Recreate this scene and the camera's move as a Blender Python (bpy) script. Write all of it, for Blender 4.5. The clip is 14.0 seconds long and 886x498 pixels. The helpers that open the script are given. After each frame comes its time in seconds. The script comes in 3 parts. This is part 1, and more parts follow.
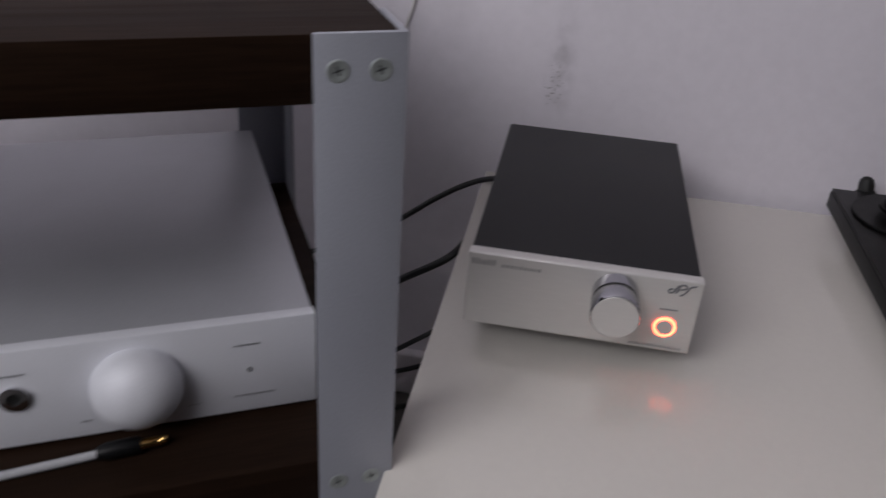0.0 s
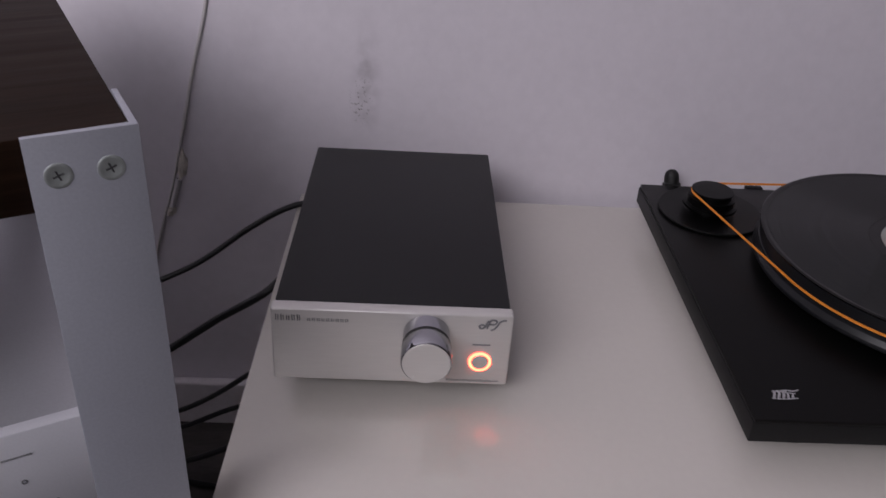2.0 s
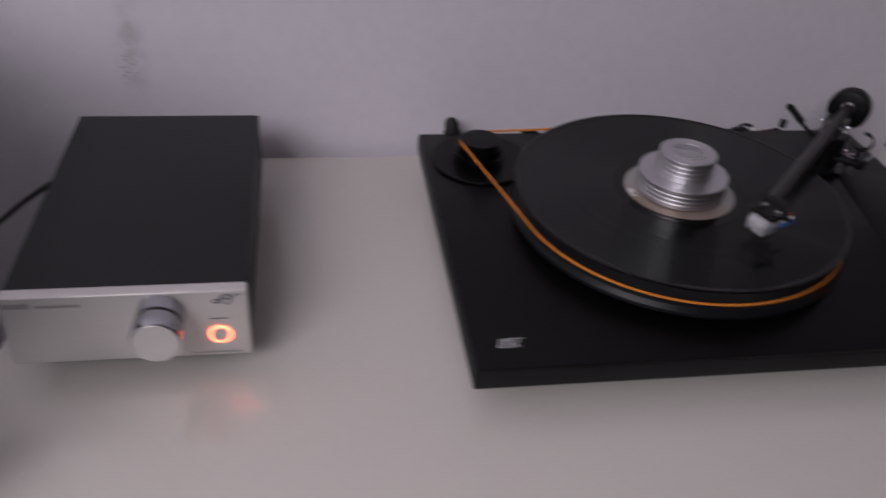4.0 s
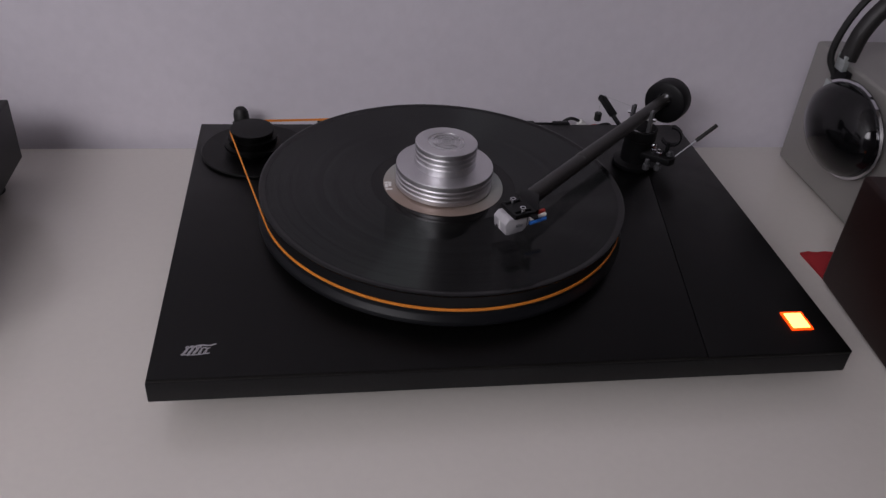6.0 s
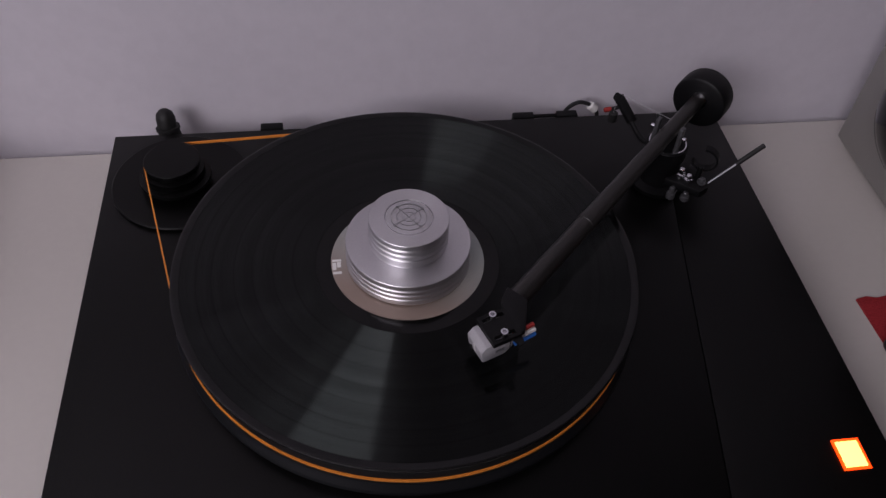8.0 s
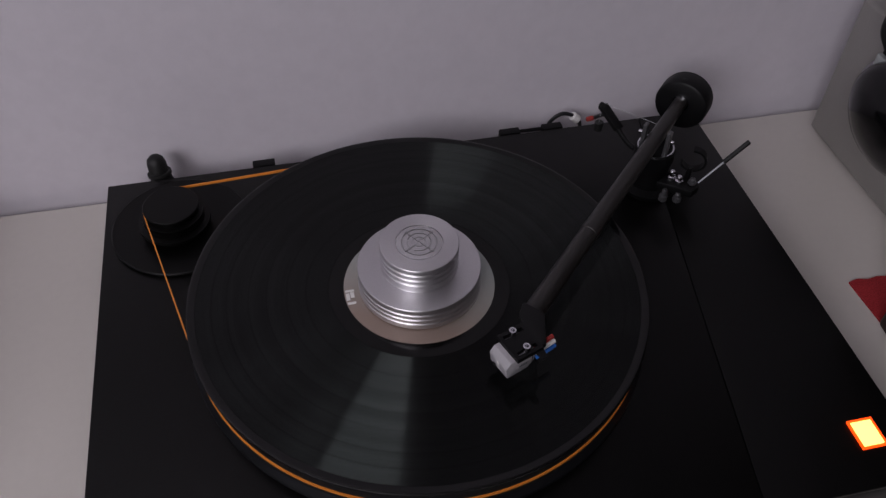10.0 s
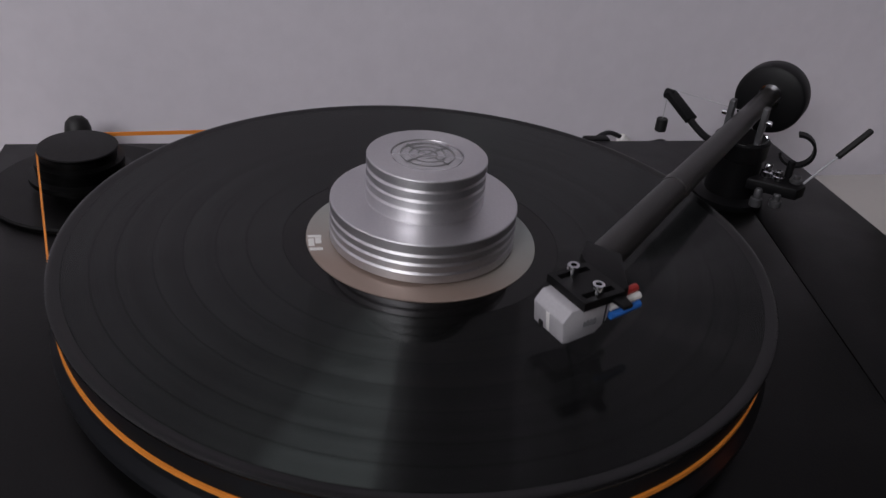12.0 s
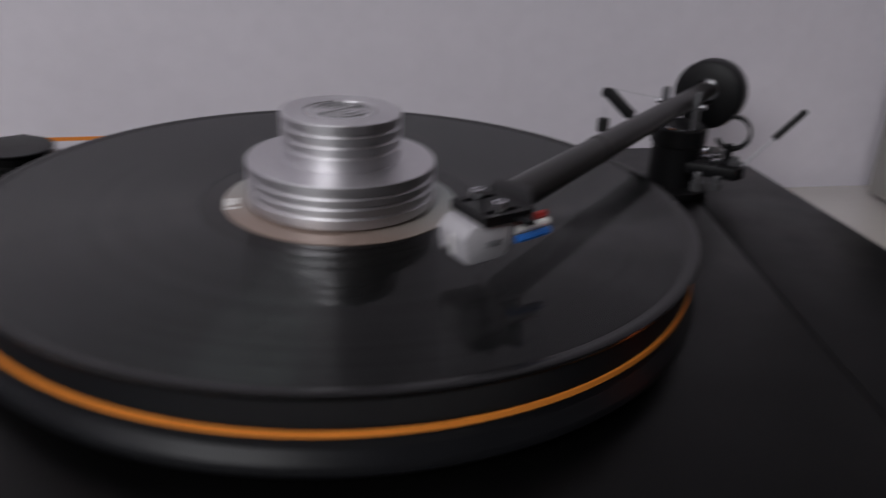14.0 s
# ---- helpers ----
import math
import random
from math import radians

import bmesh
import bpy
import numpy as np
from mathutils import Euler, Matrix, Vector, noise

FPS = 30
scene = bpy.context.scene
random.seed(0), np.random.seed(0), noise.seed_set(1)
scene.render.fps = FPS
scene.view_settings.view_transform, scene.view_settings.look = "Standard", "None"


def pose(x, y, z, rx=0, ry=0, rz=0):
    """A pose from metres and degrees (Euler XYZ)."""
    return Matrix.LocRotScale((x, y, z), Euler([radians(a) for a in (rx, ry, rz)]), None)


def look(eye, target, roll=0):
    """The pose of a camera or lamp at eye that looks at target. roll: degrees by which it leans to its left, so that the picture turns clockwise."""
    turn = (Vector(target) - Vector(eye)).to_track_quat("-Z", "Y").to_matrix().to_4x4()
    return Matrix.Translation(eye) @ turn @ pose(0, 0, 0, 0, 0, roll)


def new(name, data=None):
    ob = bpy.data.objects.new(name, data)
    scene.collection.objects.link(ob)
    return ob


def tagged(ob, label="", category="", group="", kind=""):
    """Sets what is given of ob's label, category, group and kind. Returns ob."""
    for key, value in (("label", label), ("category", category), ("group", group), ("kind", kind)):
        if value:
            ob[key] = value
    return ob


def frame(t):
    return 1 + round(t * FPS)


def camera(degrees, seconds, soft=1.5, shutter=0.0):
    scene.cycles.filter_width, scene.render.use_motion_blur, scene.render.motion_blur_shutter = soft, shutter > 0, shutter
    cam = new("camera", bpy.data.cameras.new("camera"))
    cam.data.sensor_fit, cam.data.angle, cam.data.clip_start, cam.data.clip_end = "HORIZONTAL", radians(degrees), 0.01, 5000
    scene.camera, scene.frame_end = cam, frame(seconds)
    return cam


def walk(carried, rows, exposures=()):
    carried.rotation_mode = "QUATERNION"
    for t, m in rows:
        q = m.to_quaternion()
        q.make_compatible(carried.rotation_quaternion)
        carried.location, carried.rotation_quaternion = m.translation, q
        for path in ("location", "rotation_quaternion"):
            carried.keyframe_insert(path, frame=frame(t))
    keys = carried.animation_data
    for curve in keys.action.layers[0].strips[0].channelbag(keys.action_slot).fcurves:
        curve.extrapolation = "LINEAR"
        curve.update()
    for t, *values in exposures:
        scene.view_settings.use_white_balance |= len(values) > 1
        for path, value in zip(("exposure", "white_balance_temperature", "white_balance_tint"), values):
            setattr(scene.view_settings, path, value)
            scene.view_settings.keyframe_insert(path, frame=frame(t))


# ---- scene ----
cam = camera(56.0, 14.0, soft=1.4, shutter=0.45)
PATH = [
    (0, (-0.276, -0.48, 0.724), (-0.528, 1.247, -0.253), 4.0),
    (0.5, (-0.262, -0.427, 0.723), (-0.366, 1.318, -0.248), 3.2),
    (1, (-0.264, -0.433, 0.743), (-0.314, 1.316, -0.225), 3.3),
    (1.5, (-0.243, -0.429, 0.769), (-0.229, 1.319, -0.203), 2.9),
    (2, (-0.239, -0.425, 0.761), (-0.159, 1.294, -0.258), 3.7),
    (2.5, (-0.246, -0.417, 0.775), (-0.098, 1.263, -0.300), 4.8),
    (3, (-0.205, -0.408, 0.794), (-0.021, 1.26, -0.294), 3.5),
    (3.5, (-0.194, -0.41, 0.799), (0.012, 1.243, -0.307), 3.5),
    (4, (-0.111, -0.429, 0.808), (0.187, 1.168, -0.359), 4.4),
    (4.2, (-0.055, -0.434, 0.812), (0.276, 1.142, -0.374), 4.9),
    (6.3, (0.116, -0.394, 0.774), (0.403, 1.217, -0.375), 4.7),
    (6.5, (0.12, -0.363, 0.790), (0.397, 1.213, -0.409), 4.7),
    (7, (0.151, -0.245, 0.830), (0.413, 1.149, -0.580), 5.9),
    (7.5, (0.176, -0.188, 0.834), (0.412, 1.148, -0.635), 4.9),
    (8, (0.177, -0.174, 0.831), (0.411, 1.141, -0.658), 4.0),
    (8.2, (0.175, -0.175, 0.835), (0.399, 1.136, -0.659), 3.2),
    (10.3, (0.142, -0.169, 0.839), (0.473, 1.158, -0.620), 1.7),
    (10.5, (0.139, -0.136, 0.819), (0.463, 1.177, -0.655), 2.7),
    (11, (0.142, -0.109, 0.762), (0.481, 1.199, -0.713), 5.4),
    (11.5, (0.148, -0.1, 0.691), (0.526, 1.358, -0.625), 5.6),
    (12, (0.154, -0.126, 0.606), (0.553, 1.537, -0.432), 5.3),
    (12.5, (0.155, -0.133, 0.567), (0.584, 1.616, -0.302), 5.4),
    (13, (0.183, -0.14, 0.550), (0.609, 1.613, -0.315), 4.5),
    (13.5, (0.2, -0.143, 0.556), (0.635, 1.618, -0.287), 3.8),
    (13.85, (0.2, -0.146, 0.556), (0.664, 1.615, -0.284), 3.7),
    (14, (0.188, -0.158, 0.550), (0.585, 1.625, -0.264), 2.8),
]
walk(cam, [(t, look(eye, target, roll)) for t, eye, target, roll in PATH],
     [(0, -0.07, 6500, 4), (1.5, -0.04, 6500, 10), (3.5, -0.08, 6500, 11), (6.5, -0.05, 6500, 8), (7, -0.13, 6500, 14), (8, -0.09, 6500, 14), (11, -0.18, 6500, 6), (12.5, 0.22, 6500, 3), (14, 0.27, 6500, 2)])

# ---- light ----
world = bpy.data.worlds.new("world")
scene.world = world
world.use_nodes = True
wn = world.node_tree.nodes
sky = wn.new("ShaderNodeTexSky")
sky.sky_type, sky.sun_disc = "NISHITA", False
sky.sun_elevation, sky.sun_rotation = radians(25), radians(200)
world.node_tree.links.new(sky.outputs[0], wn["Background"].inputs[0])
wn["Background"].inputs[1].default_value = 0.06

T = 0.34            # height of the white bench top
WALL_Y = 0.406      # the wall behind the bench
WIN = (-2.40, -0.45, 1.45, 2.55)   # window opening behind the camera: x0, x1, z0, z1
ROOM = (-2.6, 1.6, -1.80, 2.65)     # x0, x1, y of the window wall, ceiling height

sky_light = bpy.data.lights.new("window_daylight", "AREA")
sky_light.shape, sky_light.size, sky_light.size_y = "RECTANGLE", WIN[1] - WIN[0] - 0.1, WIN[3] - WIN[2] - 0.1
sky_light.energy, sky_light.color = 46.0, (1.0, 0.945, 1.025)
lamp = new("window_daylight", sky_light)
lamp.matrix_world = look(((WIN[0] + WIN[1]) / 2, ROOM[2] - 0.02, (WIN[2] + WIN[3]) / 2), ((WIN[0] + WIN[1]) / 2, 1.0, (WIN[2] + WIN[3]) / 2))


# ---- materials ----
def material(name, colour, rough=0.5, metal=0.0, vary=0.08, scale=12.0, fine=0.0, fine_scale=400.0, bump=0.0, bump_scale=300.0,
             stretch=(1, 1, 1), spec=0.5, rough_vary=0.0, coat=0.0):
    """A procedural material: base colour with broad and fine variation, varied gloss, and a fine relief."""
    m = bpy.data.materials.new(name)
    m.use_nodes = True
    n, l = m.node_tree.nodes, m.node_tree.links
    b = n["Principled BSDF"]
    b.inputs["Metallic"].default_value, b.inputs["Specular IOR Level"].default_value = metal, spec
    b.inputs["Coat Weight"].default_value, b.inputs["Coat Roughness"].default_value = coat, 0.07
    co = n.new("ShaderNodeTexCoord")
    mp = n.new("ShaderNodeMapping")
    mp.inputs["Scale"].default_value = stretch
    l.new(co.outputs["Object"], mp.inputs[0])

    def grain(s, detail):
        t = n.new("ShaderNodeTexNoise")
        t.inputs["Scale"].default_value, t.inputs["Detail"].default_value = s, detail
        l.new(mp.outputs[0], t.inputs["Vector"])
        return t.outputs["Fac"]

    def spread(src, lo, hi):
        r = n.new("ShaderNodeMapRange")
        r.inputs[1].default_value, r.inputs[2].default_value = 0.3, 0.7
        r.inputs[3].default_value, r.inputs[4].default_value = lo, hi
        l.new(src, r.inputs[0])
        return r.outputs[0]

    broad = grain(scale, 4)
    value = spread(broad, 1 - vary, 1 + vary)
    if fine:
        mul = n.new("ShaderNodeMath")
        mul.operation = "MULTIPLY"
        l.new(value, mul.inputs[0])
        l.new(spread(grain(fine_scale, 2), 1 - fine, 1 + fine), mul.inputs[1])
        value = mul.outputs[0]
    tint = n.new("ShaderNodeVectorMath")
    tint.operation = "SCALE"
    tint.inputs[0].default_value = colour
    l.new(value, tint.inputs["Scale"])
    l.new(tint.outputs[0], b.inputs["Base Color"])
    if rough_vary:
        l.new(spread(grain(scale * 2.3, 5), rough - rough_vary, rough + rough_vary), b.inputs["Roughness"])
    else:
        b.inputs["Roughness"].default_value = rough
    if bump:
        bp = n.new("ShaderNodeBump")
        bp.inputs["Strength"].default_value, bp.inputs["Distance"].default_value = bump, 0.0006
        l.new(grain(bump_scale, 3), bp.inputs["Height"])
        l.new(bp.outputs[0], b.inputs["Normal"])
    return m


def glow(name, colour, strength):
    m = bpy.data.materials.new(name)
    m.use_nodes = True
    b = m.node_tree.nodes["Principled BSDF"]
    b.inputs["Base Color"].default_value = (*colour, 1)
    b.inputs["Emission Color"].default_value = (*colour, 1)
    b.inputs["Emission Strength"].default_value = strength
    return m


def turned(m, amount, rough):
    """Gives a material the stretched highlights of a turned or grooved surface round its z axis."""
    n, l = m.node_tree.nodes, m.node_tree.links
    b = n["Principled BSDF"]
    t = n.new("ShaderNodeTangent")
    t.direction_type, t.axis = "RADIAL", "Z"
    l.new(t.outputs[0], b.inputs["Tangent"])
    b.inputs["Anisotropic"].default_value, b.inputs["Anisotropic Rotation"].default_value = amount, 0.25
    b.inputs["Roughness"].default_value = rough
    return m


def vinyl_material():
    """Grooved vinyl: the two walls of the groove lean out and in along the radius, under a thin smooth gloss."""
    m = bpy.data.materials.new("record_vinyl")
    m.use_nodes = True
    n, l = m.node_tree.nodes, m.node_tree.links

    def math_node(kind, a, b):
        q = n.new("ShaderNodeMath")
        q.operation = kind
        for k, v in enumerate((a, b)):
            if isinstance(v, (int, float)):
                q.inputs[k].default_value = v
            else:
                l.new(v, q.inputs[k])
        return q.outputs[0]

    co = n.new("ShaderNodeTexCoord")
    flat = n.new("ShaderNodeVectorMath")
    flat.operation = "MULTIPLY"
    flat.inputs[1].default_value = (1, 1, 0)
    l.new(co.outputs["Object"], flat.inputs[0])
    ln = n.new("ShaderNodeVectorMath")
    ln.operation = "LENGTH"
    l.new(flat.outputs[0], ln.inputs[0])
    rad = n.new("ShaderNodeVectorMath")
    rad.operation = "NORMALIZE"
    l.new(flat.outputs[0], rad.inputs[0])
    # tracks of differing loudness, with smooth gaps between them
    band = n.new("ShaderNodeTexNoise")
    band.noise_dimensions = "1D"
    band.inputs["Scale"].default_value, band.inputs["Detail"].default_value = 140, 5
    l.new(ln.outputs["Value"], band.inputs["W"])
    loud = n.new("ShaderNodeMapRange")
    loud.inputs[1].default_value, loud.inputs[2].default_value = 0.3, 0.7
    loud.inputs[3].default_value, loud.inputs[4].default_value = 0.165, 0.245
    l.new(band.outputs["Fac"], loud.inputs[0])
    spec = loud.outputs[0]
    for r in (0.0745, 0.0870, 0.1000, 0.1115, 0.1255, 0.1350):
        gap = math_node("COMPARE", ln.outputs["Value"], r)
        gap.node.inputs[2].default_value = 0.0004
        spec = math_node("MULTIPLY", spec, math_node("SUBTRACT", 1.0, math_node("MULTIPLY", gap, 0.45)))
    geo = n.new("ShaderNodeNewGeometry")
    tan = n.new("ShaderNodeTangent")
    tan.direction_type, tan.axis = "RADIAL", "Z"
    walls = []
    first = n["Principled BSDF"]
    for lean in (0.97, -0.97):
        b = first if lean > 0 else n.new("ShaderNodeBsdfPrincipled")
        b.inputs["Base Color"].default_value = (0.0012, 0.0013, 0.0014, 1)
        b.inputs["Roughness"].default_value = 0.245
        b.inputs["Anisotropic"].default_value, b.inputs["Anisotropic Rotation"].default_value = 0.97, 0.25
        b.inputs["Coat Weight"].default_value, b.inputs["Coat Roughness"].default_value = 0.6, 0.05
        b.inputs["Coat IOR"].default_value = 1.25
        b.inputs["Specular Tint"].default_value = (0.86, 1.0, 0.96, 1)
        l.new(spec, b.inputs["Specular IOR Level"])
        l.new(tan.outputs[0], b.inputs["Tangent"])
        tilt = n.new("ShaderNodeVectorMath")
        tilt.operation = "SCALE"
        tilt.inputs["Scale"].default_value = lean
        l.new(rad.outputs[0], tilt.inputs[0])
        add = n.new("ShaderNodeVectorMath")
        l.new(tilt.outputs[0], add.inputs[0])
        l.new(geo.outputs["Normal"], add.inputs[1])
        unit = n.new("ShaderNodeVectorMath")
        unit.operation = "NORMALIZE"
        l.new(add.outputs[0], unit.inputs[0])
        l.new(unit.outputs[0], b.inputs["Normal"])
        l.new(geo.outputs["Normal"], b.inputs["Coat Normal"])
        walls.append(b)
    mix = n.new("ShaderNodeMixShader")
    l.new(walls[0].outputs[0], mix.inputs[1])
    l.new(walls[1].outputs[0], mix.inputs[2])
    l.new(mix.outputs[0], n["Material Output"].inputs["Surface"])
    return m


def wall_material():
    """White emulsion with faint roller marks, one rubbed, speckled patch above the bench and a tall faint grey band."""
    m = material("wall_paint", (0.70, 0.668, 0.724), rough=0.75, vary=0.035, scale=2.2, fine=0.02, fine_scale=90, bump=0.25, bump_scale=160)
    n, l = m.node_tree.nodes, m.node_tree.links
    b = n["Principled BSDF"]
    base = b.inputs["Base Color"].links[0].from_socket
    co = n.new("ShaderNodeTexCoord")

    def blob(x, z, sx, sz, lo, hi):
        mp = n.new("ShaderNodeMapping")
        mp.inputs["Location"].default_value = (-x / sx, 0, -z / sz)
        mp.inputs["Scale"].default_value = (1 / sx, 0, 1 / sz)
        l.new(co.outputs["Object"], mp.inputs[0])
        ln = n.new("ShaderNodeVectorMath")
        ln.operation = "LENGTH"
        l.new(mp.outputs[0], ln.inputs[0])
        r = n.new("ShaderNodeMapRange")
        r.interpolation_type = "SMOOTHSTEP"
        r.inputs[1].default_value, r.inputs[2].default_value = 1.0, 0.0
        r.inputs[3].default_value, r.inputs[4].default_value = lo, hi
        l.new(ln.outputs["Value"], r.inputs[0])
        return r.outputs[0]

    def noise_cut(s, lo, hi):
        t = n.new("ShaderNodeTexNoise")
        t.inputs["Scale"].default_value, t.inputs["Detail"].default_value = s, 3
        l.new(co.outputs["Object"], t.inputs["Vector"])
        r = n.new("ShaderNodeMapRange")
        r.inputs[1].default_value, r.inputs[2].default_value = lo, hi
        l.new(t.outputs["Fac"], r.inputs[0])
        return r.outputs[0]

    def tone_patch(base, mask, cut, colour):
        mul = n.new("ShaderNodeMath")
        mul.operation = "MULTIPLY"
        l.new(mask, mul.inputs[0])
        l.new(cut, mul.inputs[1])
        mix = n.new("ShaderNodeMix")
        mix.data_type = "RGBA"
        l.new(mul.outputs[0], mix.inputs["Factor"])
        l.new(base, mix.inputs[6])
        mix.inputs[7].default_value = (*colour, 1)
        return mix.outputs[2]

    base = tone_patch(base, blob(-0.291, 0.468, 0.022, 0.085, 0, 0.75), noise_cut(60, 0.3, 0.75), (0.36, 0.34, 0.37))
    base = tone_patch(base, blob(-0.296, 0.445, 0.016, 0.036, 0, 1.0), noise_cut(330, 0.57, 0.66), (0.12, 0.11, 0.11))
    # tall soft band, a little greyer than the paint around it
    base = tone_patch(base, blob(-0.402, 0.493, 0.05, 0.55, 0, 0.3), noise_cut(25, 0.3, 0.8), (0.45, 0.43, 0.47))
    l.new(base, b.inputs["Base Color"])
    return m


WALL = wall_material()
ROOM_PAINT = material("grey_room_paint", (0.11, 0.106, 0.108), rough=0.8, vary=0.05, scale=2.5, fine=0.02, fine_scale=90, bump=0.2, bump_scale=160)
CEILING = material("ceiling_paint", (0.60, 0.59, 0.595), rough=0.8, vary=0.05, scale=2.5, fine=0.02, fine_scale=90)
# unseen west wall, made pale to bounce fill light behind the rack
WEST_FILL = material("pale_fill_wall", (0.74, 0.73, 0.74), rough=0.8, vary=0.05, scale=2.5, fine=0.02, fine_scale=90)
# unseen east wall, kept dark so the record reflects little light from there
EAST_DARK = material("dark_unseen_wall", (0.075, 0.065, 0.06), rough=0.8, vary=0.1, scale=2.5, fine=0.04, fine_scale=90)
FLOOR = material("dark_floor", (0.055, 0.05, 0.047), rough=0.45, vary=0.25, scale=6, fine=0.2, fine_scale=60, stretch=(1, 8, 1), rough_vary=0.08)
TRIM = material("trim_paint", (0.66, 0.63, 0.66), rough=0.45, vary=0.06, scale=9, fine=0.05, fine_scale=80)
BENCH = material("bench_foil", (0.62, 0.59, 0.545), rough=0.15, vary=0.02, scale=3, fine=0.01, fine_scale=150, rough_vary=0.03)
WENGE = material("wenge_veneer", (0.018, 0.0098, 0.0062), spec=0.06, rough=0.48, vary=0.25, scale=7, fine=0.2, fine_scale=90, stretch=(0.35, 6, 6), rough_vary=0.07, bump=0.15, bump_scale=60)
ALU = material("satin_aluminium", (0.47, 0.475, 0.505), rough=0.45, metal=0.4, vary=0.04, scale=14, fine=0.03, fine_scale=600, bump=0.08, bump_scale=900)
ALU_FRONT = material("white_aluminium", (0.74, 0.745, 0.79), rough=0.6, metal=0.15, vary=0.03, scale=10, fine=0.02, fine_scale=700)
LEG = material("leg_aluminium", (0.37, 0.382, 0.43), rough=0.5, metal=0.3, vary=0.04, scale=14, fine=0.04, fine_scale=600, bump=0.08, bump_scale=900)
STEEL = material("screw_steel", (0.50, 0.54, 0.53), rough=0.45, metal=0.7, vary=0.15, scale=200)
CHROME = material("chrome", (0.70, 0.70, 0.73), rough=0.07, metal=1.0, vary=0.03, scale=60)
KNOB_CHROME = turned(material("polished_knob", (0.42, 0.42, 0.45), metal=1.0, vary=0.03, scale=60), 0.85, 0.11)
DARK = material("recess_black", (0.01, 0.01, 0.01), rough=0.6, vary=0.1)
COVER = material("charcoal_powder_coat", (0.014, 0.014, 0.0155), spec=0.32, rough=0.5, vary=0.06, scale=20, fine=0.1, fine_scale=900, bump=0.25, bump_scale=1500)
PANEL = material("silver_front_panel", (0.68, 0.66, 0.64), rough=0.40, metal=0.4, vary=0.02, scale=14, fine=0.02, fine_scale=500, stretch=(0.1, 1, 1))
LEVEL_INK = material("level_print", (0.17, 0.17, 0.175), rough=0.4, vary=0.1)
INK = material("grey_print", (0.16, 0.16, 0.17), rough=0.6, vary=0.1)
PLINTH = material("satin_black_lacquer", (0.002, 0.002, 0.002), spec=0.2, rough=0.36, vary=0.15, scale=14, fine=0.25, fine_scale=700, bump=0.12, bump_scale=1100, rough_vary=0.05)
EDGE = material("plinth_edge_black", (0.011, 0.011, 0.0115), spec=0.22, rough=0.5, vary=0.15, scale=14, fine=0.2, fine_scale=700, bump=0.1, bump_scale=900)
PLATTER = turned(material("black_acetal", (0.007, 0.0075, 0.009), spec=0.4, rough=0.35, vary=0.06), 0.5, 0.36)
BELT = material("orange_rubber", (0.82, 0.27, 0.035), rough=0.6, vary=0.05, scale=60)
MATTE = material("matte_black_metal", (0.004, 0.004, 0.0045), spec=0.22, rough=0.48, vary=0.2, scale=60, fine=0.2, fine_scale=1500)
POST = material("bearing_grey", (0.10, 0.10, 0.105), rough=0.4, metal=0.5, vary=0.1, scale=90)
CARBON = material("arm_tube_black", (0.018, 0.0165, 0.016), spec=0.45, rough=0.34, vary=0.25, scale=40, fine=0.25, fine_scale=500, stretch=(4, 4, 0.6))
RUBBER = material("black_rubber", (0.006, 0.006, 0.006), rough=0.6, vary=0.15, scale=50)
CABLE = material("black_cable", (0.010, 0.010, 0.012), rough=0.42, vary=0.15, scale=40)
VINYL = vinyl_material()
WAX = material("record_smooth_vinyl", (0.003, 0.003, 0.003), rough=0.10, vary=0.1, spec=0.28)
RIM_WAX = material("record_rim_vinyl", (0.003, 0.003, 0.0033), rough=0.22, vary=0.1, spec=0.36)
CLAMP = turned(material("turned_aluminium", (0.66, 0.65, 0.67), metal=1.0, vary=0.03, fine=0.03, fine_scale=900), 0.5, 0.42)
LEVEL = material("level_face", (0.55, 0.54, 0.56), rough=0.25, metal=0.7, vary=0.03)
GREY_BODY = material("grey_cartridge_plastic", (0.41, 0.40, 0.42), rough=0.38, vary=0.05, scale=90, fine=0.04, fine_scale=900)
WHITE = material("white_plastic", (0.75, 0.74, 0.72), rough=0.45, vary=0.04)
RED = material("red_plastic", (0.35, 0.03, 0.025), rough=0.45, vary=0.06)
BLUE = material("blue_sleeve", (0.03, 0.16, 0.55), rough=0.45, vary=0.06)
GOLD = material("gold_plate", (0.80, 0.50, 0.18), rough=0.22, metal=1.0, vary=0.05)
GREY_CABLE = material("grey_cable", (0.40, 0.40, 0.42), rough=0.5, vary=0.06)
FELT = material("red_felt", (0.33, 0.030, 0.035), rough=0.95, vary=0.12, scale=60, fine=0.3, fine_scale=900, bump=0.5, bump_scale=1200, spec=0.1)
DARK_BOX = material("dark_maroon_lacquer", (0.016, 0.0062, 0.0052), spec=0.2, rough=0.4, vary=0.2, scale=10, fine=0.1, fine_scale=300)
SPEAKER = material("champagne_silver_shell", (0.29, 0.28, 0.265), rough=0.42, metal=0.35, vary=0.04, scale=12, fine=0.03, fine_scale=700)
GLOSS = material("gloss_black_shell", (0.004, 0.004, 0.0045), rough=0.12, vary=0.15, spec=0.3, coat=0.2)
LEATHER = material("black_leatherette", (0.014, 0.013, 0.013), rough=0.5, vary=0.2, scale=80, bump=0.4, bump_scale=700)
CORD = material("wall_cord_paint", (0.52, 0.50, 0.50), rough=0.6, vary=0.08, scale=40)
PLASTER = material("filler_plaster", (0.66, 0.62, 0.57), rough=0.85, vary=0.2, scale=120, bump=0.5, bump_scale=300)
